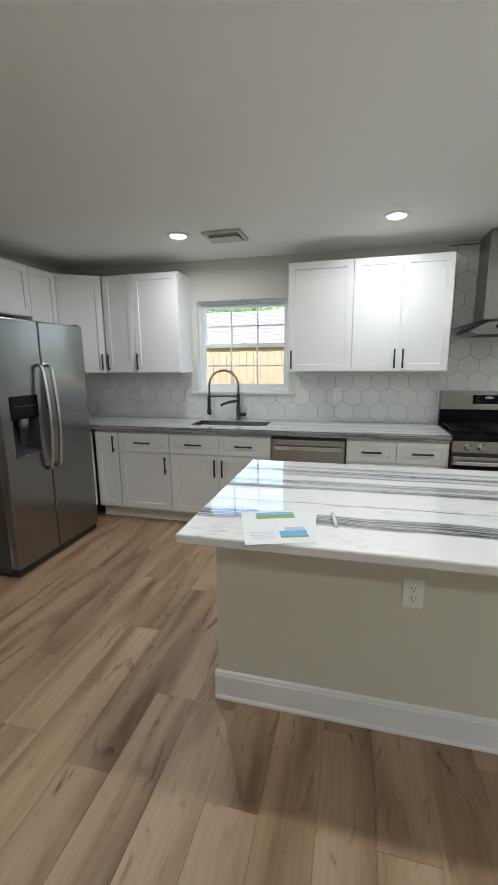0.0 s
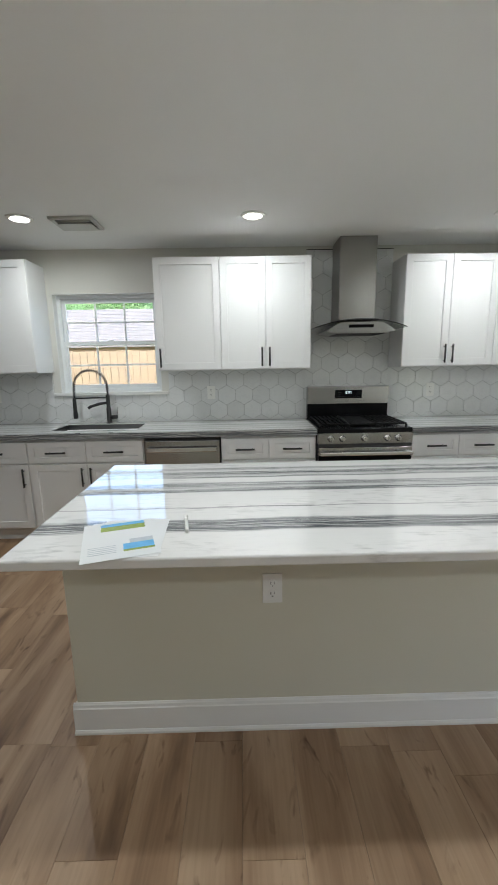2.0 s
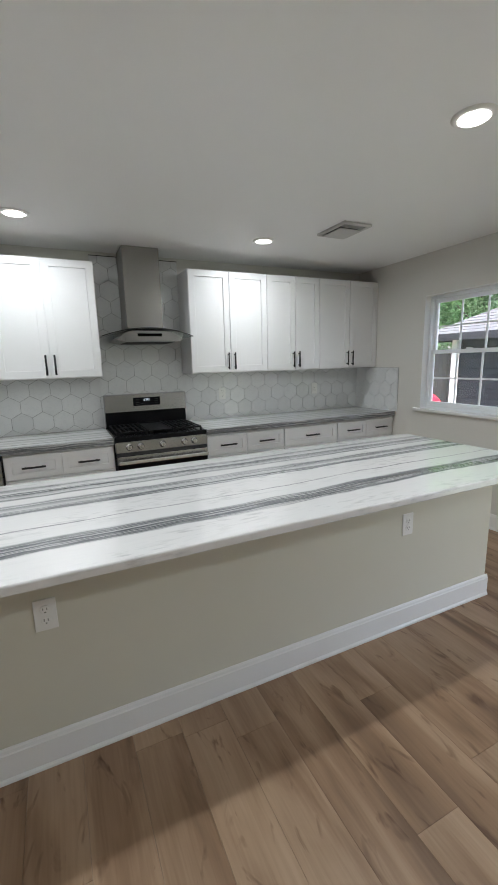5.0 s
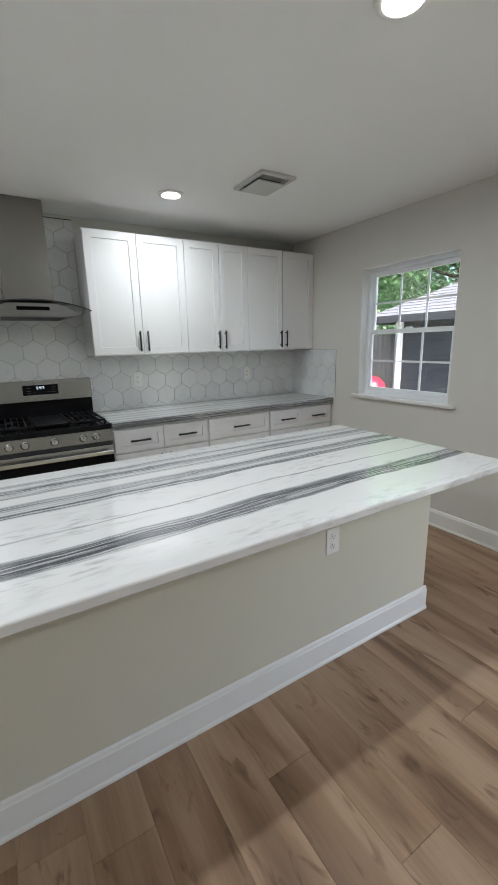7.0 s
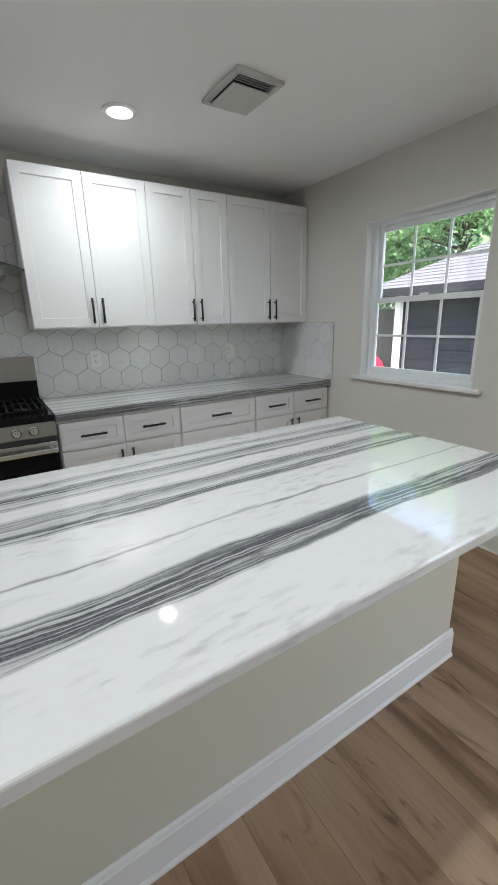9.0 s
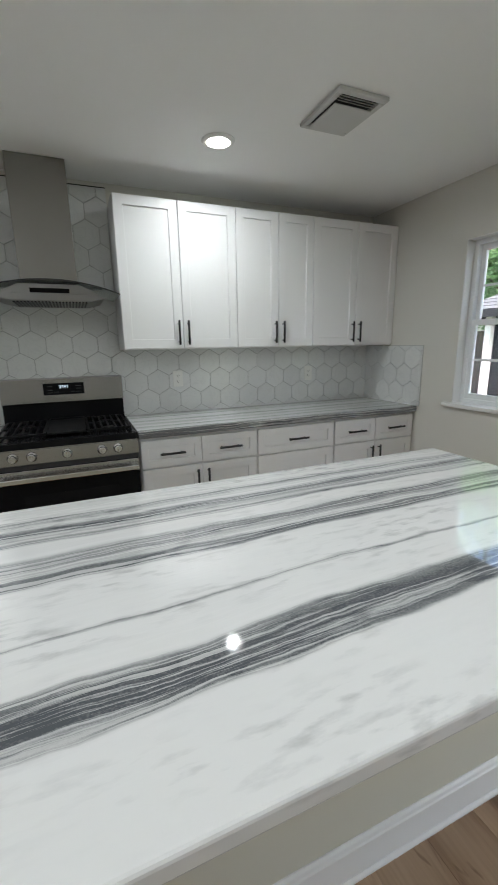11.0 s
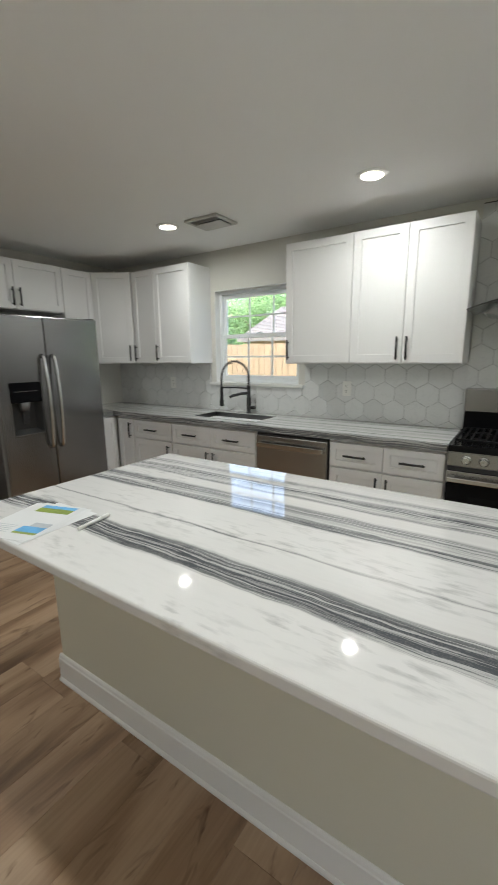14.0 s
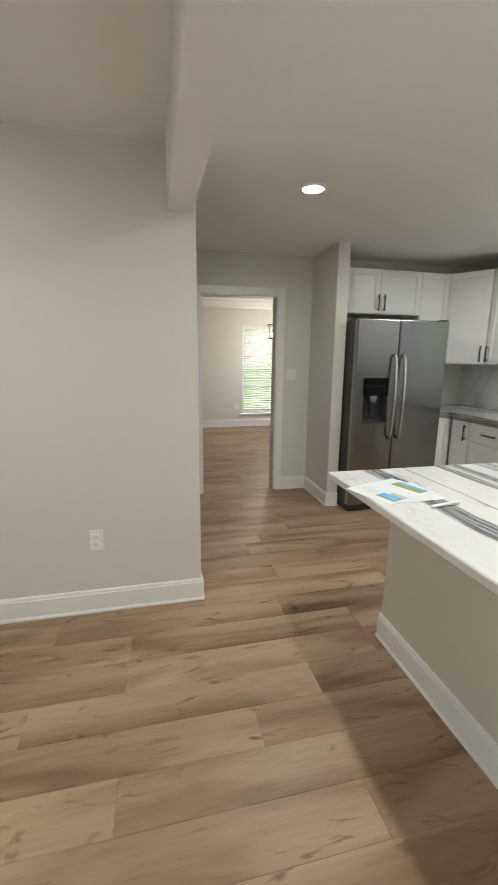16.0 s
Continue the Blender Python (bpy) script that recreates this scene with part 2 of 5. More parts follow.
M_CHROME = mat("polished_steel", (0.7, 0.7, 0.69), 0.15, 1.0, 0.03, 5.0)
M_PLATE = mat("outlet_plastic", (0.80, 0.80, 0.77), 0.3, 0, 0.02, 20.0)
M_SLOT = mat("slot_dark", (0.03, 0.03, 0.03), 0.6, 0, 0.1, 20.0)
M_VINYL = mat("window_vinyl", (0.82, 0.84, 0.85), 0.35, 0, 0.02, 8.0)
# White register enamel, greyed: the shade below the ceiling is in the colour.
M_VENT = mat("vent_enamel_shaded", (0.52, 0.52, 0.50), 0.4, 0, 0.03, 10.0)
M_HOODBODY = steel("hood_body_steel", (0.34, 0.34, 0.335), 0.3, 0)
M_SINK = steel("sink_steel", (0.13, 0.13, 0.132), 0.3, 0)
M_GROUT = mat("grout", (0.36, 0.36, 0.355), 0.85, 0, 0.1, 30.0, 0.3, 300)
M_TILE = tile_mat()
M_PAPER = mat("paper", (0.70, 0.71, 0.72), 0.6, 0, 0.01, 20.0)
M_PANE = glass("window_glass")
M_HOODGLASS = glass("hood_glass", (0.55, 0.60, 0.58))
M_LENS = glow("lamp_lens", (1.0, 0.98, 0.94), 1.1)
M_DIGIT = glow("clock_digits", (0.85, 0.95, 1.0), 0.14)
M_PLANK = wood_floor("oak_plank", False)
M_PLANKS = wood_floor("oak_planks_joined", True)
M_ISLAND = marble("island_marble", [(1.19, 0.0), (1.375, 0.02), (1.385, 0.85), (1.415, 1.0), (1.455, 0.95), (1.478, 0.75), (1.490, 0.04), (1.594, 0.02),
                  (1.602, 0.75), (1.612, 0.02), (1.77, 0.04), (1.785, 0.9), (1.815, 0.85), (1.83, 0.3), (1.87, 0.8), (1.90, 0.75), (1.92, 0.08), (1.98, 0.05),
                  (1.995, 0.8), (2.02, 0.3), (2.06, 0.9), (2.085, 0.7), (2.10, 0.08), (2.15, 0.7), (2.18, 0.1), (2.27, 0.25)], 1.12, 1.17,
                  (0.75, 0.742, 0.735), (0.085, 0.092, 0.102), 0.34)
M_COUNTER = marble("counter_marble", [(3.28, 0.95), (3.345, 0.85), (3.36, 0.15), (3.42, 0.25), (3.44, 0.65), (3.47, 0.1), (3.56, 0.4), (3.6, 0.08),
                   (3.66, 0.6), (3.69, 0.15), (3.78, 0.1), (3.8, 0.55), (3.83, 0.2), (3.9, 0.5), (3.95, 0.3)], 0.70, 3.27,
                   (0.62, 0.62, 0.61), (0.10, 0.105, 0.11), 0.2)


# ---- mesh helpers ----
def box(bm, x0, x1, y0, y1, z0, z1, bevel=0.0, seg=1):
    """Adds a box, its edges rounded where bevel is given."""
    vs = [bm.verts.new((x, y, z)) for x in (x0, x1) for y in (y0, y1) for z in (z0, z1)]
    fs = [bm.faces.new([vs[i] for i in q]) for q in ((0, 1, 3, 2), (4, 6, 7, 5), (0, 4, 5, 1), (2, 3, 7, 6), (0, 2, 6, 4), (1, 5, 7, 3))]
    if bevel:
        es = list({e for f in fs for e in f.edges})
        bmesh.ops.bevel(bm, geom=es, offset=bevel, segments=seg, affect="EDGES", profile=0.5)
    return bm


def tube(bm, pts, r, n=10, caps=True, radii=None):
    """A round bar along a line of points."""
    rings = []
    pts = [Vector(p) for p in pts]
    for i, p in enumerate(pts):
        d = (pts[min(i + 1, len(pts) - 1)] - pts[max(i - 1, 0)]).normalized()
        a = d.orthogonal().normalized() if i == 0 else (rings_a - d * rings_a.dot(d)).normalized()
        rings_a = a
        b = d.cross(a)
        rr = radii[i] if radii else r
        rings.append([bm.verts.new(p + rr * (math.cos(2 * math.pi * k / n) * a + math.sin(2 * math.pi * k / n) * b)) for k in range(n)])
    for r0, r1 in zip(rings, rings[1:]):
        for k in range(n):
            f = bm.faces.new((r0[k], r0[(k + 1) % n], r1[(k + 1) % n], r1[k]))
            f.smooth = True
    if caps:
        bm.faces.new(rings[0][::-1])
        bm.faces.new(rings[-1])
    return bm


def lathe(bm, prof, centre, axis="z", n=24):
    """Turns a profile of (radius, height) round an axis through centre."""
    rings = []
    for r, h in prof:
        ring = []
        for k in range(n):
            c, s = r * math.cos(2 * math.pi * k / n), r * math.sin(2 * math.pi * k / n)
            p = (c, s, h) if axis == "z" else (c, -h, s) if axis == "-y" else (h, c, s)
            ring.append(bm.verts.new(Vector(centre) + Vector(p)))
        rings.append(ring)
    for r0, r1 in zip(rings, rings[1:]):
        for k in range(n):
            f = bm.faces.new((r0[k], r0[(k + 1) % n], r1[(k + 1) % n], r1[k]))
            f.smooth = True
    bm.faces.new(rings[0][::-1])
    bm.faces.new(rings[-1])
    return bm


def prism(bm, poly, y0, y1):
    """A flat outline in x and z, given depth from y0 to y1."""
    a = [bm.verts.new((x, y0, z)) for x, z in poly]
    b = [bm.verts.new((x, y1, z)) for x, z in poly]
    bm.faces.new(a)
    bm.faces.new(b[::-1])
    n = len(poly)
    for k in range(n):
        bm.faces.new((a[k], b[k], b[(k + 1) % n], a[(k + 1) % n]))
    return bm


def mesh_of(name, bm, material):
    bmesh.ops.recalc_face_normals(bm, faces=bm.faces[:])
    me = bpy.data.meshes.new(name)
    bm.to_mesh(me)
    bm.free()
    me.materials.append(material)
    return me


def part(name, bm, material, parent=None, label=""):
    ob = new(name, mesh_of(name, bm, material))
    if parent:
        ob.parent = parent
    return tagged(ob, label)


def thing(name, label, category, x=0, y=0, z=0, turn=0, group="", kind=""):
    ob = new(name)
    ob.matrix_basis = pose(x, y, z, 0, 0, turn)
    ob.empty_display_size = 0.1
    return tagged(ob, label, category, group, kind)


def single(name, bm, material, label, category, group="", kind="", at=(0, 0, 0), turn=0):
    ob = new(name, mesh_of(name, bm, material))
    ob.matrix_basis = pose(*at, 0, 0, turn)
    return tagged(ob, label, category, group, kind)


def B(*a, **k):
    return box(bmesh.new(), *a, **k)


def boxes(*list_of_boxes, bevel=0.0):
    bm = bmesh.new()
    for b in list_of_boxes:
        box(bm, *b, bevel=bevel)
    return bm


def structure(name, bm, material, label, category):
    return single(name, bm, material, label, category, kind="structure")


# ---- walls, ceiling, beam ----
WT = 0.14
BW = (-1.47, -0.535, 1.19, 2.07)    # window in the back wall: x0 x1 z0 z1
RW = (2.10, 2.99, 0.975, 2.053)     # window in the right wall: y0 y1 z0 z1
LY = -4.6                           # far end of the living room
structure("wall_north", boxes((LEFT - WT, BW[0], BACK, BACK + WT, 0, 2.6), (BW[1], RIGHT + WT, BACK, BACK + WT, 0, 2.6),
          (BW[0], BW[1], BACK, BACK + WT, 0, BW[2]), (BW[0], BW[1], BACK, BACK + WT, BW[3], 2.6)), M_WALL,
          "greige painted kitchen wall with a window above the sink", "wall")
# The opening from y -1.35 to 0.35 is unseen, added to let light in.
structure("wall_east", boxes((RIGHT, RIGHT + WT, RW[1], BACK, 0, 2.6), (RIGHT, RIGHT + WT, 0.35, RW[0], 0, 2.6), (RIGHT, RIGHT + WT, LY, -1.35, 0, 2.6), (RIGHT, RIGHT + WT, -1.35, 0.35, 2.1, 2.6), (RIGHT, RIGHT + WT, -1.35, 0.35, 0, 0.1),
          (RIGHT, RIGHT + WT, RW[0], RW[1], 0, RW[2]), (RIGHT, RIGHT + WT, RW[0], RW[1], RW[3], 2.6)), M_WALL,
          "greige painted wall with a double-hung window and an added unseen opening", "wall")
DY0, DY1, DZ = 0.868, 1.672, 2.05
structure("wall_west", boxes((LEFT - WT, LEFT, DY1, BACK, 0, 2.6), (LEFT - WT, LEFT, -2.0, DY0, 0, 2.6), (LEFT - WT, LEFT, DY0, DY1, DZ, 2.6)), M_WALL,
          "greige painted wall with a cased doorway", "wall")
structure("wall_stub", B(LEFT, -2.335, 2.03, 2.14, 0, CEIL), M_WALL, "short greige wall beside the refrigerator", "wall")
structure("wall_living", B(-1.145, -1.015, LY, 0.645, 0, CEIL), M_WALL, "greige wall ending at the kitchen opening", "wall")
structure("wall_hall", B(LEFT, -1.145, -2.14, -2.0, 0, 2.6), M_WALL, "plain greige wall closing the hall", "wall")
structure("wall_south", B(-1.145, RIGHT + WT, LY - WT, LY, 0, 2.6), M_WALL, "plain greige wall closing the living room", "wall")
structure("ceiling", B(LEFT - WT, RIGHT + WT, LY - WT, BACK + WT, CEIL, CEIL + 0.12), M_CEIL, "flat painted ceiling with recessed lights", "ceiling")
structure("beam", B(-1.015, RIGHT, 0.505, 0.63, 2.14, CEIL), M_CEIL, "painted dropped beam between kitchen and living room", "beam")


def baseboard(name, x0, x1, y0, y1, h=0.135, side=1):
    """Baseboard with a rounded top and a shoe strip; runs along its longer side."""
    bm = bmesh.new()
    along_y = y1 - y0 > x1 - x0
    n0, n1 = (x0, x1) if along_y else (y0, y1)
    out = 1 if side > 0 else -1
    root, face = (n0, n1) if out > 0 else (n1, n0)
    sec = [(root, 0), (face + out * 0.007, 0), (face + out * 0.007, 0.010), (face + out * 0.002, 0.018), (face, 0.018), (face, h - 0.022), (face - out * 0.003, h - 0.018),
           (face - out * 0.005, h - 0.007), (face - out * 0.010, h), (root, h)]
    ends = []
    for q in ((y0, y1) if along_y else (x0, x1)):
        ends.append([bm.verts.new((a_, q, z_) if along_y else (q, a_, z_)) for a_, z_ in sec])
    n = len(sec)
    for k in range(n):
        bm.faces.new((ends[0][k], ends[0][(k + 1) % n], ends[1][(k + 1) % n], ends[1][k]))
    bm.faces.new(ends[0])
    bm.faces.new(ends[1][::-1])
    return structure(name, bm, M_TRIM, "white painted baseboard", "baseboard")


baseboard("baseboard", RIGHT - 0.014, RIGHT, 0.35, 3.30, side=-1)
baseboard("baseboard", -1.015, -1.001, LY, 0.659)
baseboard("baseboard", -1.145, -1.0155, 0.645, 0.659)
baseboard("baseboard", LEFT, LEFT + 0.014, 1.739, 2.016)
baseboard("baseboard", LEFT + 0.0145, -2.321, 2.016, 2.03, side=-1)
baseboard("baseboard", -2.335, -2.321, 2.0305, 2.14)

# ---- doorway to the next room ----
casing = thing("door_1", "open cased doorway with white painted trim", "doorway", LEFT, (DY0 + DY1) / 2, 0, kind="structure")
cy = (DY0 + DY1) / 2
for nm, bm in (("jamb", boxes((-WT - 0.002, 0.003, DY0 - cy, DY0 - cy + 0.018, 0, DZ), bevel=0.002)), ("jamb", boxes((-WT - 0.002, 0.003, DY1 - cy - 0.018, DY1 - cy, 0, DZ), bevel=0.002)),
               ("head_jamb", boxes((-WT - 0.002, 0.003, DY0 - cy + 0.018, DY1 - cy - 0.018, DZ - 0.018, DZ), bevel=0.002)),
               ("casing", B(0.0005, 0.018, DY0 - cy - 0.068, DY0 - cy + 0.006, 0, DZ + 0.068, 0.004, 2)), ("casing", B(0.0005, 0.018, DY1 - cy - 0.006, DY1 - cy + 0.066, 0, DZ + 0.068, 0.004, 2)),
               ("head_casing", B(0.0005, 0.017, DY0 - cy + 0.006, DY1 - cy - 0.006, DZ - 0.006, DZ + 0.066, 0.004, 2))):
    part(nm, bm, M_TRIM, casing)

# ---- room beyond the doorway ----
FX, FC = -7.12, 2.56
FW = (2.20, 3.08, 0.27, 2.06)
structure("wall_far_west", boxes((FX - WT, FX, -1.2, FW[0], 0, 2.7), (FX - WT, FX, FW[1], 4.4, 0, 2.7), (FX - WT, FX, FW[0], FW[1], 0, FW[2]), (FX - WT, FX, FW[0], FW[1], FW[3], 2.7)),
          M_WALL, "pale wall of the room beyond with a blind-covered window", "wall")
# Unseen wall; its opening is added to brighten the room with sky light.
structure("wall_far_north", boxes((FX - WT, -5.9, 4.4, 4.54, 0, 2.7), (-4.1, LEFT - WT, 4.4, 4.54, 0, 2.7), (-5.9, -4.1, 4.4, 4.54, 0, 0.4), (-5.9, -4.1, 4.4, 4.54, 2.1, 2.7)), M_WALL, "unseen wall of the room beyond", "wall")
structure("wall_far_south", B(FX - WT, LEFT - WT, -1.34, -1.2, 0, 2.7), M_WALL, "unseen wall of the room beyond", "wall")
structure("ceiling_far", B(FX - WT, LEFT - WT, -1.34, 4.54, FC, FC + 0.1), M_CEIL, "white ceiling of the room beyond", "ceiling")
structure("wall_far_east", boxes((LEFT - WT - 0.02, LEFT - WT, -1.2, DY0, 0, FC), (LEFT - WT - 0.02, LEFT - WT, DY1, 4.4, 0, FC), (LEFT - WT - 0.02, LEFT - WT, DY0, DY1, DZ, FC)), M_WALL, "wall round the doorway in the room beyond", "wall")
crown = bmesh.new()
prof = [(0, FC - 0.17), (0.02, FC - 0.17), (0.03, FC - 0.14), (0.09, FC - 0.05), (0.12, FC - 0.03), (0.13, FC), (0, FC)]
a = [crown.verts.new((FX + px, -1.2, pz)) for px, pz in prof]
b2 = [crown.verts.new((FX + px, 4.4, pz)) for px, pz in prof]
for k in range(len(prof)):
    crown.faces.new((a[k], a[(k + 1) % len(prof)], b2[(k + 1) % len(prof)], b2[k]))
structure("crown_trim", crown, M_TRIM, "white crown moulding in the room beyond", "trim")
baseboard("baseboard", FX, FX + 0.014, -1.2, 4.4, 0.15)


# ---- windows ----
def window(name, label, w, h, depth, grid, sill, blinds=False):
    """A double-hung window, local x across, -y into the room, z up from the opening's foot; y 0 is the wall's inner face."""
    win = thing(name, label, "window", kind="structure")
    f = 0.035
    fy0, fy1 = depth, depth + 0.07
    part("window_frame", boxes((0, f, fy0, fy1, 0, h), (w - f, w, fy0, fy1, 0, h), (f, w - f, fy0, fy1, 0, f), (f, w - f, fy0, fy1, h - f, h), bevel=0.003), M_VINYL, win)
    mid = h * 0.51
    s = 0.03
    for nm, z0, z1, yo in (("lower_sash", f, mid + 0.018, 0.008), ("upper_sash", mid - 0.018, h - f, 0.036)):
        y0, y1 = fy0 + yo, fy0 + yo + 0.026
        sash = part(nm, boxes((f, f + s, y0, y1, z0, z1), (w - f - s, w - f, y0, y1, z0, z1), (f + s, w - f - s, y0, y1, z0, z0 + 0.036), (f + s, w - f - s, y0, y1, z1 - 0.036, z1), bevel=0.002), M_VINYL, win)
        gx0, gx1, gz0, gz1 = f + s, w - f - s, z0 + 0.036, z1 - 0.036
        nx, nz = grid
        for k in range(1, nx):
            x = gx0 + (gx1 - gx0) * k / nx
            part("muntin", B(x - 0.008, x + 0.008, y0 + 0.009, y1 - 0.007, gz0, gz1), M_VINYL, sash)
        for k in range(1, nz):
            z = gz0 + (gz1 - gz0) * k / nz
            part("muntin", B(gx0, gx1, y0 + 0.010, y1 - 0.008, z - 0.008, z + 0.008), M_VINYL, sash)
        pane = part("pane", B(gx0 - 0.004, gx1 + 0.004, y0 + 0.0125, y0 + 0.0155, gz0 - 0.004, gz1 + 0.004), M_PANE, sash)
        pane.visible_shadow = False
    part("latch", boxes((w / 2 - 0.025, w / 2 + 0.025, fy0 - 0.004, fy0 + 0.03, mid + 0.018, mid + 0.030), bevel=0.003), M_VINYL, win)
    rv = 0.006
    part("reveal", boxes((0.0, rv, 0.002, depth, 0, h), (w - rv, w, 0.002, depth, 0, h), (rv, w - rv, 0.002, depth, h - rv, h)), M_TRIM, win)
    if sill:
        part("window_sill", B(-0.06, w + 0.06, -0.035, depth, -0.024, 0.003, 0.004, 2), M_TRIM, win)
    if blinds:
        part("headrail", B(f, w - f, 0.02, 0.07, h - 0.05, h - 0.008, 0.003), M_TRIM, win)
        n = 36
        for k in range(n):
            z = 0.07 + (h - 0.14) * k / (n - 1)
            bm = B(f, w - f, -0.024, 0.024, -0.0015, 0.0015)
            bmesh.ops.transform(bm, matrix=pose(0, 0.045, z, -44), verts=bm.verts[:])
            part("slat", bm, M_TRIM, win)
    return win


w1 = window("window_1", "white vinyl double-hung window with grids above the sink", BW[1] - BW[0], BW[3] - BW[2], 0.075, (3, 2), True)
w1.matrix_basis = pose(BW[0], BACK, BW[2])
w2 = window("window_2", "white vinyl double-hung window with grids and white sill", RW[1] - RW[0], RW[3] - RW[2], 0.07, (3, 2), True)
w2.matrix_basis = pose(RIGHT, RW[1], RW[2], 0, 0, -90)
w3 = window("window_3", "tall white window with lowered horizontal blinds", FW[1] - FW[0], FW[3] - FW[2], 0.07, (1, 1), True, True)
w3.matrix_basis = pose(FX, FW[0], FW[2], 0, 0, 90)


# ---- outlets and switches ----
def outlet(x, y, z, turn, switch=False):
    ob = thing("light_switch" if switch else "wall_outlet", "white double rocker light switch beside the doorway" if switch else "white duplex outlet with cover plate", "light switch" if switch else "outlet", x, y, z, turn, "" if switch else "outlets")
    w = 0.05 if switch else 0.037
    part("cover_plate", B(-w, w, -0.006, -0.0005, -0.06, 0.06, 0.0025, 2), M_PLATE, ob)
    if switch:
        for dx in (-0.023, 0.023):
            part("rocker", B(dx - 0.016, dx + 0.016, -0.010, -0.006, -0.033, 0.033, 0.002), M_PLATE, ob)
    else:
        for dz in (-0.021, 0.021):
            r = part("receptacle", lathe(bmesh.new(), [(0.0165, 0.006), (0.0165, 0.008), (0.015, 0.009)], (0, 0, dz), "-y", 16), M_PLATE, ob)
            for dx, hh in ((-0.0065, 0.005), (0.0065, 0.004)):
                part("slot", B(dx - 0.0012, dx + 0.0012, -0.0096, -0.0088, dz - hh + 0.003, dz + hh + 0.003), M_SLOT, r)
            part("slot", B(-0.0025, 0.0025, -0.0096, -0.0088, dz - 0.011, dz - 0.007), M_SLOT, r)
    return ob


for ox, oy, oz, ot in ((0.311, 1.5225, 0.615, 0), (2.047, 1.5225, 0.607, 0), (-1.015, 0.068, 0.435, 90), (-0.08, 3.942, 1.174, 0),
                       (-2.06, 3.942, 1.173, 0), (1.97, 3.942, 1.166, 0), (3.10, 3.942, 1.16, 0), (FX, 2.09, 0.42, 90)):
    outlet(ox, oy, oz, ot)
outlet(LEFT, 1.83, 1.26, 90, True)


# ---- recessed lights ----
def can_light(x, y, share=1.0):
    ob = thing("recessed_light", "lit round recessed ceiling light with white trim", "ceiling light", x, y, CEIL, group="recessed ceiling lights")
    part("trim_ring", lathe(bmesh.new(), [(0.056, -0.002), (0.0615, -0.010), (0.078, -0.009), (0.086, -0.004), (0.088, -0.0005)], (0, 0, 0), "z", 32), M_TRIM, ob)
    part("lens", lathe(bmesh.new(), [(0.061, -0.0110), (0.055, -0.0125)], (0, 0, 0), "z", 32), M_LENS, ob, "glowing white lens")
    ld = bpy.data.lights.new("can_lamp", "AREA")
    ld.shape, ld.size, ld.energy, ld.color = "DISK", 0.05, CAN_WATTS * share, CAN_COLOR
    ld.spread = radians(174)
    lamp = new("can_lamp", ld)
    lamp.location = (x, y, CEIL - 0.016)
    return ob


for lx, ly in ((2.07, 3.16), (0.308, 3.16), (-1.278, 3.16), (-1.335, 1.385), (0.305, 1.35), (2.085, 1.325)):
    can_light(lx, ly)
for lx, ly in ((-0.1, -0.95), (2.1, -0.95)):
    can_light(lx, ly, 1.0)


# ---- ceiling vents ----
def ceiling_vent(x0, x1, y0, y1, label):
    ob = thing("ceiling_vent", label, "vent", (x0 + x1) / 2, (y0 + y1) / 2, CEIL, group="ceiling vents")
    w, d = (x1 - x0) / 2, (y1 - y0) / 2
    part("frame", boxes((-w, w, -d, -d + 0.03, -0.018, -0.0005), (-w, w, d - 0.03, d, -0.018, -0.0005), (-w, -w + 0.03, -d + 0.03, d - 0.03, -0.018, -0.0005), (w - 0.03, w, -d + 0.03, d - 0.03, -0.018, -0.0005), bevel=0.003), M_VENT, ob)
    # Near-black sheet on the ceiling stands in for the shade inside the duct.
    part("duct_shade", B(-w + 0.03, w - 0.03, -d + 0.03, d - 0.03, -0.003, -0.0008), M_SLOT, ob)
    part("face_plate", B(-w + 0.031, w - 0.031, -d + 0.082, d - 0.032, -0.028, -0.022, 0.002), M_VENT, ob)
    for k in range(3):
        bm = B(-w + 0.035, w - 0.035, -0.010, 0.010, -0.001, 0.001)
        bmesh.ops.transform(bm, matrix=pose(0, -d + 0.040 + 0.017 * k, -0.016, 38), verts=bm.verts[:])
        part("slat", bm, M_VENT, ob)
    return ob


ceiling_vent(2.38, 2.635, 2.53, 2.86, "square white ceiling register with open louvres")
ceiling_vent(-1.08, -0.78, 3.13, 3.39, "white ceiling register above the sink")


# ---- cabinets ----
def shaker(x0, x1, z0, z1, rail=0.057, y=-0.020):
    """A shaker front: frame of stiles and rails round a recessed flat panel."""
    bm = bmesh.new()
    loops = [(0.0012, -0.001), (0.0, -0.0025), (0.0, y + 0.0015), (0.0015, y), (rail - 0.001, y), (rail, y + 0.001), (rail, y + 0.0095), (rail + 0.001, y + 0.0105)]
    rings = [[bm.verts.new(c) for c in ((x0 + i, yy, z0 + i), (x1 - i, yy, z0 + i), (x1 - i, yy, z1 - i), (x0 + i, yy, z1 - i))] for i, yy in loops]
    for r0, r1 in zip(rings, rings[1:]):
        for k in range(4):
            bm.faces.new((r0[k], r0[(k + 1) % 4], r1[(k + 1) % 4], r1[k]))
    bm.faces.new(rings[-1])
    bm.faces.new(rings[0][::-1])
    return bm


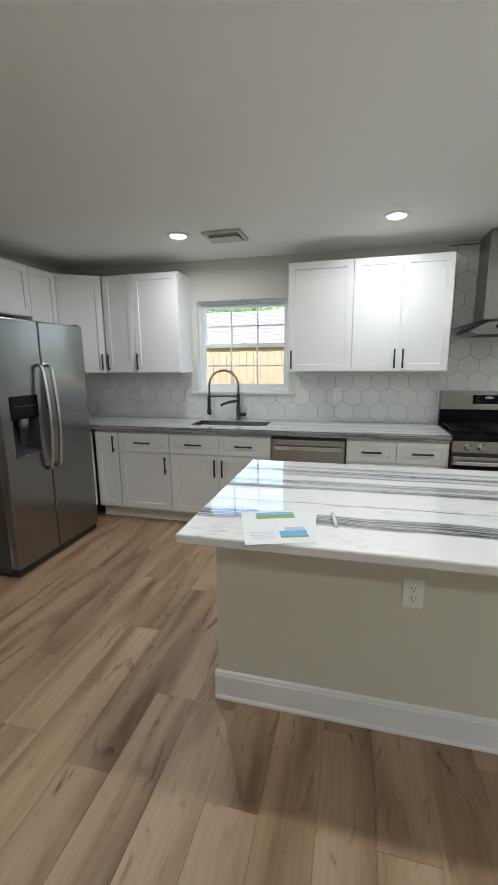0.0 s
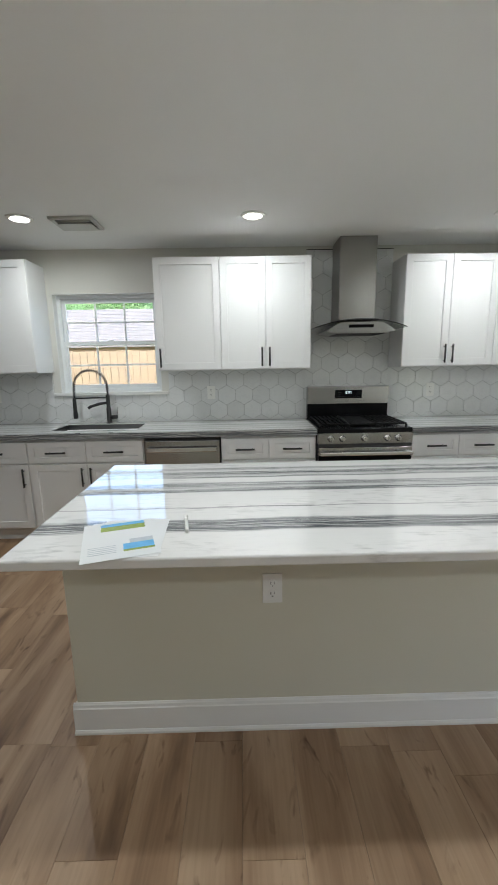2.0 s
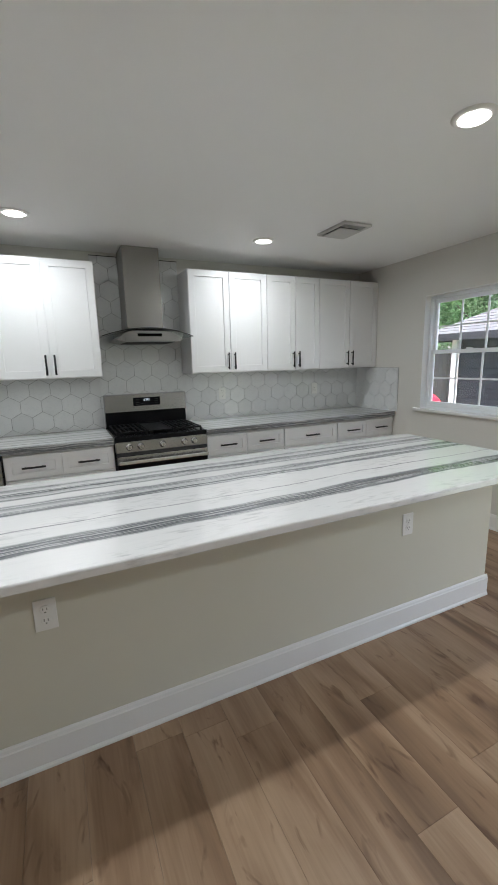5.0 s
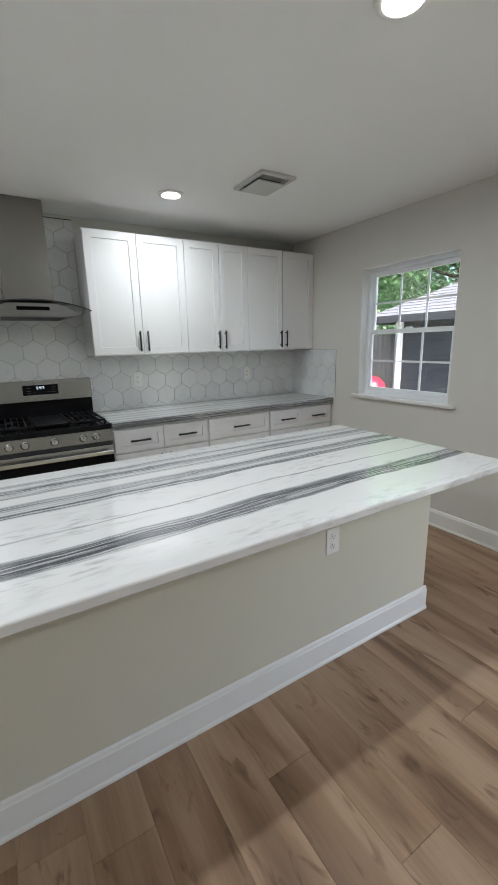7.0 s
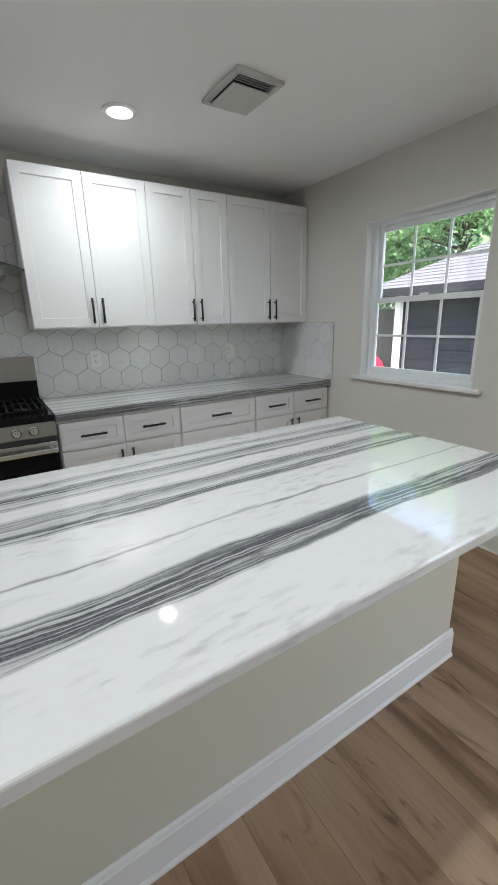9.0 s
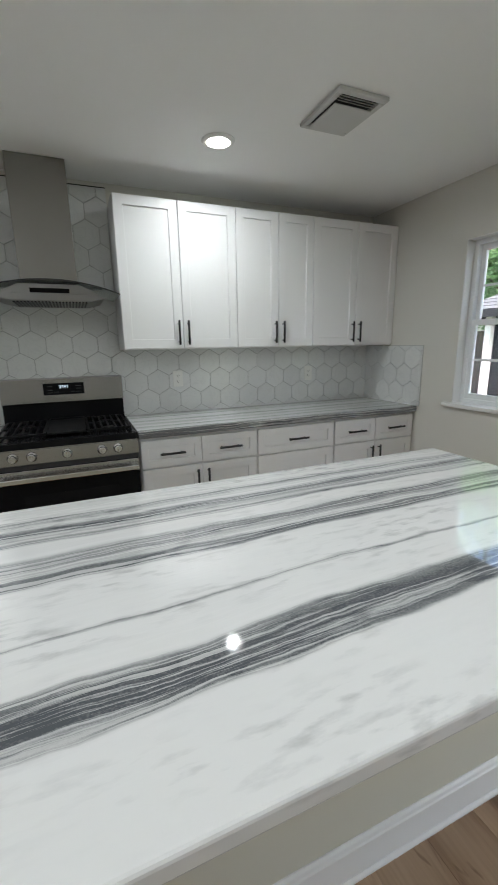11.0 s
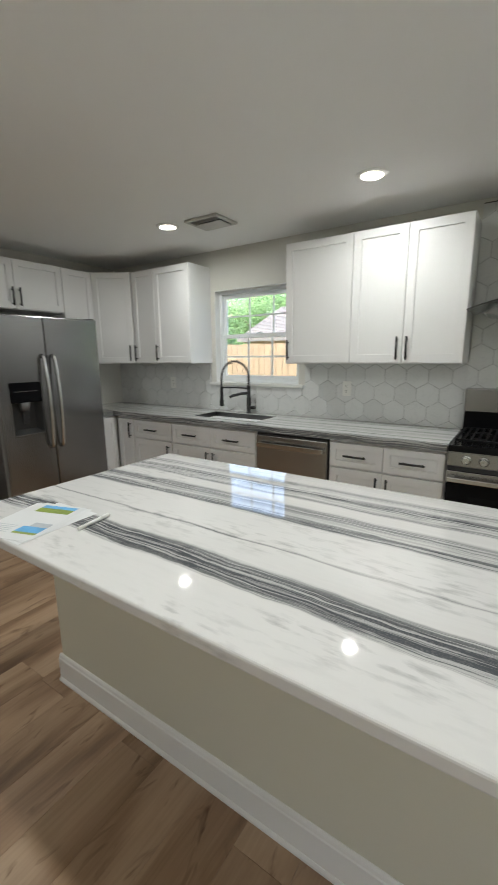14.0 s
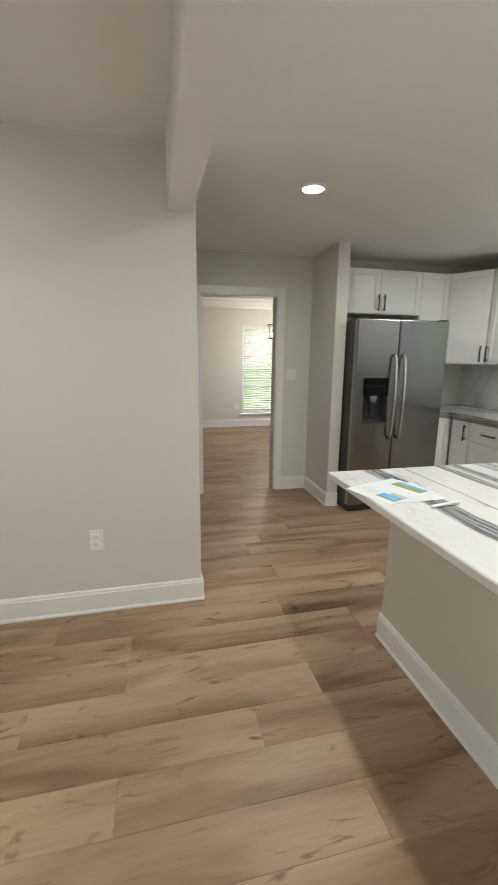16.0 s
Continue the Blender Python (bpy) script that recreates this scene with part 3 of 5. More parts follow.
def bar_handle(x, z, length, upright, parent, y=-0.020):
    bm = bmesh.new()
    h, o = length / 2, length / 2 - 0.02
    if upright:
        tube(bm, [(x, y - 0.032, z - h), (x, y - 0.032, z + h)], 0.0074)
        ends = [(x, z - o), (x, z + o)]
    else:
        tube(bm, [(x - h, y - 0.032, z), (x + h, y - 0.032, z)], 0.0074)
        ends = [(x - o, z), (x + o, z)]
    for ex, ez in ends:
        tube(bm, [(ex, y + 0.0005, ez), (ex, y - 0.030, ez)], 0.0048, 8)
    return part("handle", bm, M_BLACK, parent, "matt black bar handle")


G = 0.002


def upper(x, y, z, w, h, d, doors, label, turn=0):
    """Wall cabinet; doors: (share of the width, side of the handle: l, r or none)."""
    ob = thing("wall_cabinet", label, "cabinet", x, y, z, turn, "wall cabinets")
    part("body", B(0.0008, w - 0.0008, 0, d, 0, h, 0.001), M_CAB, ob)
    x0 = 0
    for share, side in doors:
        x1 = x0 + w * share
        dr = part("door", shaker(x0 + G, x1 - G, 0.008, h - 0.004), M_CAB, ob)
        if side:
            bar_handle(x0 + 0.032 if side == "l" else x1 - 0.032, 0.107, 0.155, True, dr)
        x0 = x1
    return ob


UZ, UH, UY = 1.383, 0.905, 3.653
PAIR = "white shaker wall cabinet with two doors above the counter"
upper(-0.497, UY, UZ, 0.539, UH, 0.302, [(1, "l")], "white shaker wall cabinet with one door beside the window")
upper(0.042, UY, UZ, 0.753, UH, 0.302, [(0.495, "r"), (0.505, "l")], PAIR)
upper(1.566, UY, UZ, 0.776, UH, 0.302, [(0.5, "r"), (0.5, "l")], PAIR)
upper(2.342, UY, UZ, 0.609, UH, 0.302, [(0.528, "r"), (0.472, "l")], PAIR)
upper(2.951, UY, UZ, 0.767, UH, 0.302, [(0.506, "r"), (0.494, "l")], PAIR)
upper(-1.972, UY, UZ, 0.457, UH, 0.302, [(1, "l")], "white shaker wall cabinet with one door next to the sink window")
upper(-2.285, UY, UZ, 0.313, UH, 0.302, [(1, "l")], "narrow white shaker wall cabinet with one door")
upper(-2.630, 2.255, 1.865, 0.82, 0.425, 0.306, [(0.45, "r"), (0.55, "l")], "short white shaker cabinet with two doors above the refrigerator", 90)
upper(-2.630, 3.075, UZ, 0.325, UH, 0.306, [(1, "")], "narrow white shaker wall cabinet beside the refrigerator", 90)

# corner wall cabinet with its diagonal door
cx0, cy0, cx1, cy1 = -2.625, 3.402, -2.288, 3.640
ca = math.degrees(math.atan2(cy1 - cy0, cx1 - cx0))
cl = math.hypot(cx1 - cx0, cy1 - cy0)
corner = thing("corner_cabinet", "white corner wall cabinet with a diagonal shaker door", "cabinet", cx0, cy0, UZ, ca, "wall cabinets")
inv = pose(cx0, cy0, 0, 0, 0, ca).inverted()
foot = [inv @ Vector((px, py, 0)) for px, py in ((-2.622, 3.408), (-2.291, 3.642), (-2.287, BACK), (LEFT, BACK), (LEFT, 3.402), (-2.63, 3.402))]
bm = bmesh.new()
lo = [bm.verts.new((p.x, p.y + 0.012, 0)) for p in foot]
hi = [bm.verts.new((p.x, p.y + 0.012, UH)) for p in foot]
bm.faces.new(lo[::-1])
bm.faces.new(hi)
for k in range(6):
    bm.faces.new((lo[k], lo[(k + 1) % 6], hi[(k + 1) % 6], hi[k]))
part("body", bm, M_CAB, corner)
cd = part("door", shaker(0.012, cl - 0.012, 0.008, UH - 0.004), M_CAB, corner)
bar_handle(cl - 0.045, 0.107, 0.155, True, cd)


def base(x, w, fronts, label, y=3.352, turn=0, d=0.60):
    """Base cabinet; fronts: (kind, x0, x1, z0, z1, handle)."""
    ob = thing("base_cabinet", label, "cabinet", x, y, 0, turn, "base cabinets")
    part("body", B(0.0008, w - 0.0008, 0, d, 0.112, 0.868, 0.001), M_CAB, ob)
    part("toe_kick", B(0.0008, w - 0.0008, 0.06, d, 0, 0.1115), M_TRIM, ob)
    for kind, x0, x1, z0, z1, hd in fronts:
        fr = part(kind, shaker(x0 + G, x1 - G, z0, z1, 0.045 if z1 - z0 < 0.25 else 0.057), M_CAB, ob)
        if hd == "m":
            bar_handle((x0 + x1) / 2, (z0 + z1) / 2, 0.155, False, fr)
        elif hd:
            bar_handle(x0 + 0.035 if hd == "l" else x1 - 0.035, z1 - 0.105, 0.155, True, fr)
    return ob


def two(w, s=0.5):
    m = w * s
    return [("drawer_front", 0.006, m, 0.676, 0.846, "m"), ("drawer_front", m, w - 0.006, 0.676, 0.846, "m"), ("door", 0.006, m, 0.125, 0.664, "r"), ("door", m, w - 0.006, 0.125, 0.664, "l")]


base(-2.285, 0.245, [("door", 0.004, 0.241, 0.125, 0.846, "r")], "narrow white base cabinet with a tall door")
base(-2.04, 0.52, [("drawer_front", 0.006, 0.514, 0.676, 0.846, "m"), ("door", 0.006, 0.514, 0.125, 0.664, "r")], "white shaker base cabinet with drawer and door")
base(-1.52, 0.93, two(0.93), "white shaker sink base cabinet with false drawers")
base(0.03, 0.768, two(0.768), "white shaker base cabinet beside the range")
base(1.568, 0.778, two(0.778), "white shaker base cabinet beside the range")
base(2.346, 0.62, [("drawer_front", 0.006, 0.614, 0.676, 0.846, "m"), ("drawer_front", 0.006, 0.614, 0.40, 0.664, "m"), ("drawer_front", 0.006, 0.614, 0.125, 0.39, "m")], "white shaker base cabinet with three drawers")
base(2.966, 0.752, two(0.752, 0.5), "white shaker base cabinet beside the end wall")
base(-2.335, 0.283, [("filler_panel", 0.004, 0.281, 0.125, 0.846, "")], "white base cabinet with plain panel beside the refrigerator", 3.068, 90)

# ---- worktops ----
SX0, SX1, SY0, SY1 = -1.385, -0.675, 3.47, 3.82
cz0 = 0.8685
gx, gy = [LEFT, -2.305, SX0, SX1, 0.797], [3.068, 3.305, SY0, SY1, 3.951]
bm = bmesh.new()
grid_v = {(i, j): bm.verts.new((gx[i], gy[j], cz0)) for i in range(5) for j in range(5)}
cells = [(i, j) for i in range(4) for j in range(1, 4) if (i, j) != (2, 2)] + [(0, 0)]
faces = [bm.faces.new([grid_v[c] for c in ((i, j), (i + 1, j), (i + 1, j + 1), (i, j + 1))]) for i, j in cells]
bmesh.ops.delete(bm, geom=[v for v in bm.verts if not v.link_faces], context="VERTS")
up = bmesh.ops.extrude_face_region(bm, geom=faces, use_keep_orig=True)["geom"]
bmesh.ops.translate(bm, verts=[v for v in up if isinstance(v, bmesh.types.BMVert)], vec=(0, 0, TOP - cz0))
single("worktop", bm, M_COUNTER, "grey-veined white marble worktop with sink cutout", "countertop")
single("worktop", B(1.566, 3.716, 3.305, 3.951, cz0, TOP, 0.004, 2), M_COUNTER, "grey-veined white marble worktop beside the range", "countertop")

sink = thing("kitchen_sink", "stainless undermount sink set into the marble worktop", "sink", (SX0 + SX1) / 2, (SY0 + SY1) / 2, 0.70)
sw, sd = (SX1 - SX0) / 2 - 0.004, (SY1 - SY0) / 2 - 0.004
bm = bmesh.new()
t = 0.003
for q in ((-sw, sw, -sd, sd, 0, t), (-sw, -sw + t, -sd, sd, t, 0.209), (sw - t, sw, -sd, sd, t, 0.209), (-sw + t, sw - t, -sd, -sd + t, t, 0.209), (-sw + t, sw - t, sd - t, sd, t, 0.209)):
    box(bm, *q)
part("bowl", bm, M_SINK, sink)
part("drain", lathe(bmesh.new(), [(0.045, 0.0035), (0.045, 0.006), (0.03, 0.0065), (0.028, 0.004)], (0, 0.03, 0), "z"), M_CHROME, sink)

# ---- spring faucet ----
fau = thing("faucet", "matt black spring pull-down faucet behind the sink", "faucet", -1.02, 3.872, TOP)
part("base", lathe(bmesh.new(), [(0.027, 0.0), (0.027, 0.006), (0.021, 0.010), (0.021, 0.14), (0.017, 0.145), (0.017, 0.255), (0.014, 0.26)], (0, 0, 0), "z"), M_BLACK, fau)
arc = [(0, 0, 0.255), (0, 0, 0.34)] + [(-0.14 + 0.14 * math.cos(radians(q)), -0.05 * (1 - math.cos(radians(q))) / 2, 0.34 + 0.145 * math.sin(radians(q))) for q in range(10, 181, 10)] + [(-0.283, -0.05, 0.27), (-0.285, -0.05, 0.22)]
part("hose", tube(bmesh.new(), arc, 0.0055, 10), M_BLACK, fau)
fine = []
for i in range(len(arc) - 1):
    p, q = Vector(arc[i]), Vector(arc[i + 1])
    steps = max(2, int((q - p).length / 0.0016))
    fine += [p.lerp(q, k / steps) for k in range(steps)]
coil, run = [], 0.0
for i in range(1, len(fine)):
    d = fine[i] - fine[i - 1]
    run += d.length
    d.normalize()
    s = Vector((0, 1, 0)) - d * d.y
    s.normalize()
    ang = run / 0.0175 * 2 * math.pi
    coil.append(fine[i] + 0.0135 * (math.cos(ang) * s + math.sin(ang) * d.cross(s)))
part("spring", tube(bmesh.new(), coil, 0.0026, 5), M_BLACK, fau)
part("spray_head", lathe(bmesh.new(), [(0.012, 0.24), (0.016, 0.225), (0.017, 0.12), (0.021, 0.10), (0.021, 0.06), (0.018, 0.055)], (-0.285, -0.05, 0), "z"), M_BLACK, fau)
part("holder_arm", tube(bmesh.new(), [(0, 0, 0.235), (-0.14, -0.025, 0.238), (-0.285, -0.05, 0.235)], 0.006), M_BLACK, fau)
part("side_spout", tube(bmesh.new(), [(0, 0, 0.19), (-0.06, -0.04, 0.185), (-0.13, -0.085, 0.165), (-0.15, -0.098, 0.15)], 0.013, 12), M_BLACK, fau)
lev = part("lever", tube(bmesh.new(), [(0.015, 0, 0.055), (0.075, -0.005, 0.058)], 0.017, 14), M_BLACK, fau)
part("lever_stick", tube(bmesh.new(), [(0.078, -0.005, 0.055), (0.085, -0.008, 0.15)], 0.005, 8), M_CHROME, lev, "slim chrome lever")

# ---- dishwasher ----
dw = thing("dishwasher", "stainless steel dishwasher under the marble worktop", "dishwasher", -0.585, 3.35, 0)
part("body", B(0.004, 0.606, 0.005, 0.58, 0.10, 0.866), M_DARK, dw)
part("toe_kick", B(0.004, 0.606, 0.06, 0.5, 0, 0.0995), M_DARK, dw)
ddoor = part("door", B(0.006, 0.604, -0.026, 0.0045, 0.115, 0.838, 0.004, 2), M_STEEL_DW, dw)
part("control_strip", B(0.008, 0.602, -0.020, 0.0045, 0.8385, 0.858, 0.002), M_DARK, ddoor)
bm = B(0.028, 0.582, -0.066, -0.052, 0.752, 0.790, 0.005, 2)
box(bm, 0.028, 0.05, -0.056, -0.0255, 0.758, 0.784, 0.002)
box(bm, 0.56, 0.582, -0.056, -0.0255, 0.758, 0.784, 0.002)
part("handle", bm, M_CHROME, ddoor, "wide flat polished steel handle")

# ---- gas range ----
RX, RWD = 0.803, 0.756
rg = thing("gas_range", "stainless gas range with black cooktop between the base cabinets", "stove", RX, 3.30, 0)
part("body", B(0.002, RWD - 0.002, 0.03, 0.635, 0.05, 0.900, 0.003), M_DARK, rg)
part("cooktop", boxes((0, RWD, 0.02, 0.56, 0.9005, 0.918), (0, RWD, 0.56, 0.60, 0.9005, 0.93), bevel=0.006), M_ENAMEL, rg, "black enamel cooktop")
bm = bmesh.new()
prism(bm, [(0.0, 0.0), (RWD, 0.0), (RWD, 0.085), (0.0, 0.085)], -0.012, 0.03)
bmesh.ops.translate(bm, verts=bm.verts[:], vec=(0, 0, 0.795))
bmesh.ops.bevel(bm, geom=bm.edges[:], offset=0.005, segments=2, affect="EDGES")
part("control_panel", bm, M_STEEL_DW, rg)
part("front_lip", B(0, RWD, -0.004, 0.02, 0.8805, 0.9175, 0.005, 2), M_ENAMEL, rg)
for kx in (0.103, 0.194, 0.370, 0.553, 0.640):
    kn = part("knob", lathe(bmesh.new(), [(0.027, 0.011), (0.027, 0.018), (0.022, 0.020), (0.020, 0.042), (0.017, 0.046)], (kx, 0, 0.838), "-y", 24), M_CHROME, rg, "round steel control knob")
    part("grip", B(kx - 0.005, kx + 0.005, -0.054, -0.044, 0.820, 0.856, 0.002), M_CHROME, kn)
part("backguard", B(0.004, RWD - 0.004, 0.555, 0.64, 1.052, 1.213, 0.006, 2), M_STEEL_DW, rg, "stainless backguard with clock")
part("backguard_base", B(0.006, RWD - 0.006, 0.575, 0.64, 0.9305, 1.0515), M_ENAMEL, rg)
disp = part("clock_panel", B(0.255, 0.502, 0.549, 0.556, 1.105, 1.180, 0.002), M_BGLASS, rg, "black glass clock panel")
for k, (dx, dz, dw_, dh) in enumerate(((0.28, 1.158, 0.03, 0.004), (0.28, 1.135, 0.03, 0.004), (0.28, 1.118, 0.03, 0.004), (0.32, 1.122, 0.025, 0.003), (0.42, 1.122, 0.025, 0.003), (0.45, 1.158, 0.035, 0.004), (0.45, 1.14, 0.035, 0.004), (0.45, 1.12, 0.035, 0.004))):
    part("key_mark", B(dx, dx + dw_, 0.5482, 0.5489, dz, dz + dh), M_SLOT, disp)


def digit(bm, x, z, which):
    """One seven-segment figure, 9 mm wide and 20 mm high."""
    segs = {"a": (0, 0.009, 0.0178, 0.02), "b": (0.007, 0.009, 0.010, 0.02), "c": (0.007, 0.009, 0, 0.01), "d": (0, 0.009, 0, 0.0022), "e": (0, 0.002, 0, 0.01), "f": (0, 0.002, 0.01, 0.02), "g": (0, 0.009, 0.009, 0.011)}
    for s in which:
        a0, a1, b0, b1 = segs[s]
        box(bm, x + a0, x + a1, 0.5478, 0.5488, z + b0, z + b1)


bm = bmesh.new()
for dx, sg in ((0.352, "abcdef"), (0.366, "abc"), (0.380, "abcfg"), (0.393, "abc")):
    digit(bm, dx, 1.147, sg)
part("digits", bm, M_DIGIT, disp, "glowing white clock digits")


def grate(x0, x1):
    bm = bmesh.new()
    y0, y1, z = 0.06, 0.53, 0.948
    r = 0.006
    for x in (x0, x1):
        box(bm, x - r, x + r, y0, y1, z - 0.012, z, 0.002)
    for y in (y0, (y0 + y1) / 2, y1):
        box(bm, x0, x1, y - r, y + r, z - 0.0125, z - 0.0005, 0.002)
    for k in range(1, 6):
        x = x0 + (x1 - x0) * k / 6
        box(bm, x - 0.0045, x + 0.0045, y0, y1, z - 0.011, z + 0.001, 0.0015)
    for x in (x0, x1):
        for y in (y0, y1):
            box(bm, x - 0.008, x + 0.008, y - 0.008, y + 0.008, 0.9185, z - 0.01, 0.002)
    return bm


part("grate", grate(0.03, 0.262), M_IRON, rg, "black cast-iron burner grate")
part("grate", grate(0.494, 0.726), M_IRON, rg, "black cast-iron burner grate")
part("griddle", boxes((0.272, 0.484, 0.06, 0.53, 0.934, 0.944), (0.272, 0.278, 0.06, 0.53, 0.944, 0.954), (0.478, 0.484, 0.06, 0.53, 0.944, 0.954), (0.278, 0.478, 0.524, 0.53, 0.944, 0.954), (0.30, 0.32, 0.1, 0.5, 0.9185, 0.934), (0.44, 0.46, 0.1, 0.5, 0.9185, 0.934)), M_IRON, rg, "flat black griddle plate")
for bx, by in ((0.146, 0.17), (0.146, 0.42), (0.61, 0.17), (0.61, 0.42)):
    part("burner", lathe(bmesh.new(), [(0.05, 0.9185), (0.05, 0.926), (0.036, 0.928), (0.036, 0.934), (0.03, 0.936)], (bx, by, 0), "z"), M_IRON, rg)
odoor = part("oven_door", B(0.004, RWD - 0.004, -0.018, 0.0295, 0.215, 0.768, 0.004, 2), M_BGLASS, rg, "black glass oven door")
part("vent_trim", boxes((0.004, RWD - 0.004, -0.014, 0.02, 0.7685, 0.794)), M_DARK, rg)
for k in range(4):
    part("vent_slot", B(0.07 + 0.16 * k, 0.21 + 0.16 * k, -0.0205, -0.0185, 0.7555, 0.7605), M_SLOT, odoor)
part("door_rail", B(0.004, RWD - 0.004, -0.024, -0.0185, 0.70, 0.766, 0.002), M_STEEL_DW, odoor, "stainless top rail of the oven door")
bm = B(0.012, RWD - 0.012, -0.075, -0.058, 0.708, 0.738, 0.006, 3)
box(bm, 0.02, 0.05, -0.062, -0.0235, 0.712, 0.734, 0.002)
box(bm, RWD - 0.05, RWD - 0.02, -0.062, -0.0235, 0.712, 0.734, 0.002)
part("oven_handle", bm, M_CHROME, odoor, "wide stainless oven handle")
part("oven_window", B(0.13, RWD - 0.13, -0.0195, -0.0182, 0.33, 0.62, 0.0005), M_ENAMEL, odoor)
part("storage_drawer", B(0.004, RWD - 0.004, -0.018, 0.0295, 0.055, 0.209, 0.004, 2), M_STEEL_X, rg)
for lx in (0.05, RWD - 0.05):
    part("foot", lathe(bmesh.new(), [(0.02, 0), (0.02, 0.05)], (lx, 0.1, 0), "z", 12), M_DARK, rg)
    part("foot", lathe(bmesh.new(), [(0.02, 0), (0.02, 0.05)], (lx, 0.55, 0), "z", 12), M_DARK, rg)

# ---- range hood ----
HC = 1.180
hood = thing("range_hood", "stainless chimney range hood with curved glass canopy", "range hood", HC, 3.944, 1.66)
part("chimney", boxes((-0.152, 0.152, -0.284, 0, 0.12, CEIL - 1.661), bevel=0.002), M_STEEL_Z, hood, "tall brushed steel chimney")
bm = bmesh.new()
sec = [(-0.285, 0.02), (-0.2, 0.0), (0.2, 0.0), (0.285, 0.02), (0.2, 0.070), (0.155, 0.090), (-0.155, 0.090), (-0.2, 0.070)]
prism(bm, sec, -0.43, -0.004)
part("canopy", bm, M_HOODBODY, hood)
gl = bmesh.new()
n = 28
top, bot = [], []
for k in range(n + 1):
    u = -1 + 2 * k / n
    x = 0.376 * u
    zz = 0.107 - 0.062 * u * u
    yf = -0.475 + 0.05 * u * u
    top.append([gl.verts.new((x, yy, zz + 0.006)) for yy in (yf, -0.004)])
    bot.append([gl.verts.new((x, yy, zz)) for yy in (yf, -0.004)])
for k in range(n):
    gl.faces.new((top[k][0], top[k + 1][0], top[k + 1][1], top[k][1]))
    gl.faces.new((bot[k][1], bot[k + 1][1], bot[k + 1][0], bot[k][0]))
    gl.faces.new((bot[k][0], bot[k + 1][0], top[k + 1][0], top[k][0]))
    gl.faces.new((top[k][1], top[k + 1][1], bot[k + 1][1], bot[k][1]))
for k in (0, n):
    gl.faces.new((top[k][0], top[k][1], bot[k][1], bot[k][0]))
part("glass_canopy", gl, M_HOODGLASS, hood, "curved clear glass canopy")
edge = [(0.376 * (-1 + 2 * k / n), -0.476 + 0.05 * (-1 + 2 * k / n) ** 2, 0.110 - 0.062 * (-1 + 2 * k / n) ** 2) for k in range(n + 1)]
part("glass_edge", tube(bmesh.new(), edge, 0.0032, 6), M_DARK, hood, "dark edge of the glass canopy")
part("control_strip", B(-0.10, 0.10, -0.436, -0.4305, 0.044, 0.068, 0.001), M_BGLASS, hood)
part("front_panel", B(-0.2, 0.2, -0.4345, -0.4302, 0.002, 0.040, 0.001), M_HOODBODY, hood)
for k in range(22):
    x = -0.185 + 0.37 * k / 21
    part("filter_slat", B(x - 0.005, x + 0.005, -0.42, -0.10, -0.006, -0.0005), M_DARK, hood)

# ---- refrigerator ----
FRX, FY0, FWID = -2.125, 2.150, 0.912
fr = thing("refrigerator", "side-by-side stainless refrigerator with ice dispenser in an alcove", "refrigerator", FRX, FY0, 0, 90)
part("body", B(0.004, FWID - 0.004, 0.075, 0.79, 0.03, 1.765, 0.004), M_SIDE, fr, "dark grey cabinet")
for hx in (0.01, FWID - 0.07):
    part("hinge_cover", B(hx, hx + 0.06, 0.02, 0.16, 1.7655, 1.785, 0.003), M_DARK, fr)
SPL = 0.412
dx0, dx1 = 0.085, 0.335
NZ0, NZ1 = 0.850, 1.105             # foot and head of the dispenser's recess


def door_with_recess():
    """A rounded door whose front is open where the dispenser's recess goes in."""
    bm = B(0.002, SPL - 0.003, 0, 0.07, 0.065, 1.775, 0.010, 3)
    front = max((f for f in bm.faces if abs(f.calc_center_median().y) < 1e-5), key=lambda f: f.calc_area())
    def turn(v):
        return math.atan2(v.co.z - 0.92, v.co.x - 0.2)
    outer = sorted(front.verts, key=turn)
    inner = [bm.verts.new(c) for c in ((dx0 + 0.006, 0, NZ0), (dx1 - 0.006, 0, NZ0), (dx1 - 0.006, 0, NZ1), (dx0 + 0.006, 0, NZ1))]
    bmesh.ops.delete(bm, geom=[front], context="FACES_ONLY")
    for k in range(4):
        bm.faces.new((outer[k], outer[(k + 1) % 4], inner[(k + 1) % 4], inner[k]))
    return bm


fd = part("freezer_door", door_with_recess(), M_STEEL_Y, fr)
fd2 = part("fridge_door", B(SPL + 0.003, FWID - 0.002, 0, 0.07, 0.065, 1.775, 0.010, 3), M_STEEL_Y, fr)
part("base_grille", B(0.01, FWID - 0.01, 0.02, 0.5, 0.012, 0.06, 0.004), M_DARK, fr)
for fx in (0.06, FWID - 0.06):
    part("foot", lathe(bmesh.new(), [(0.022, 0), (0.022, 0.03)], (fx, 0.09, 0), "z", 12), M_DARK, fr)
for hx, par in ((SPL - 0.045, fd), (SPL + 0.045, fd2)):
    bow = [(hx, 0.001, 1.47), (hx, -0.035, 1.455)] + [(hx, -0.040 - 0.028 * math.sin(math.pi * k / 10), 1.44 - 0.70 * k / 10) for k in range(11)] + [(hx, -0.035, 0.725), (hx, 0.001, 0.71)]
    part("handle", tube(bmesh.new(), bow, 0.014, 12), M_CHROME, par, "long bowed steel handle")
ds = part("dispenser", B(dx0, dx1, -0.005, -0.0005, NZ1, 1.262, 0.002), M_BGLASS, fd, "black glossy dispenser panel")
bm = bmesh.new()
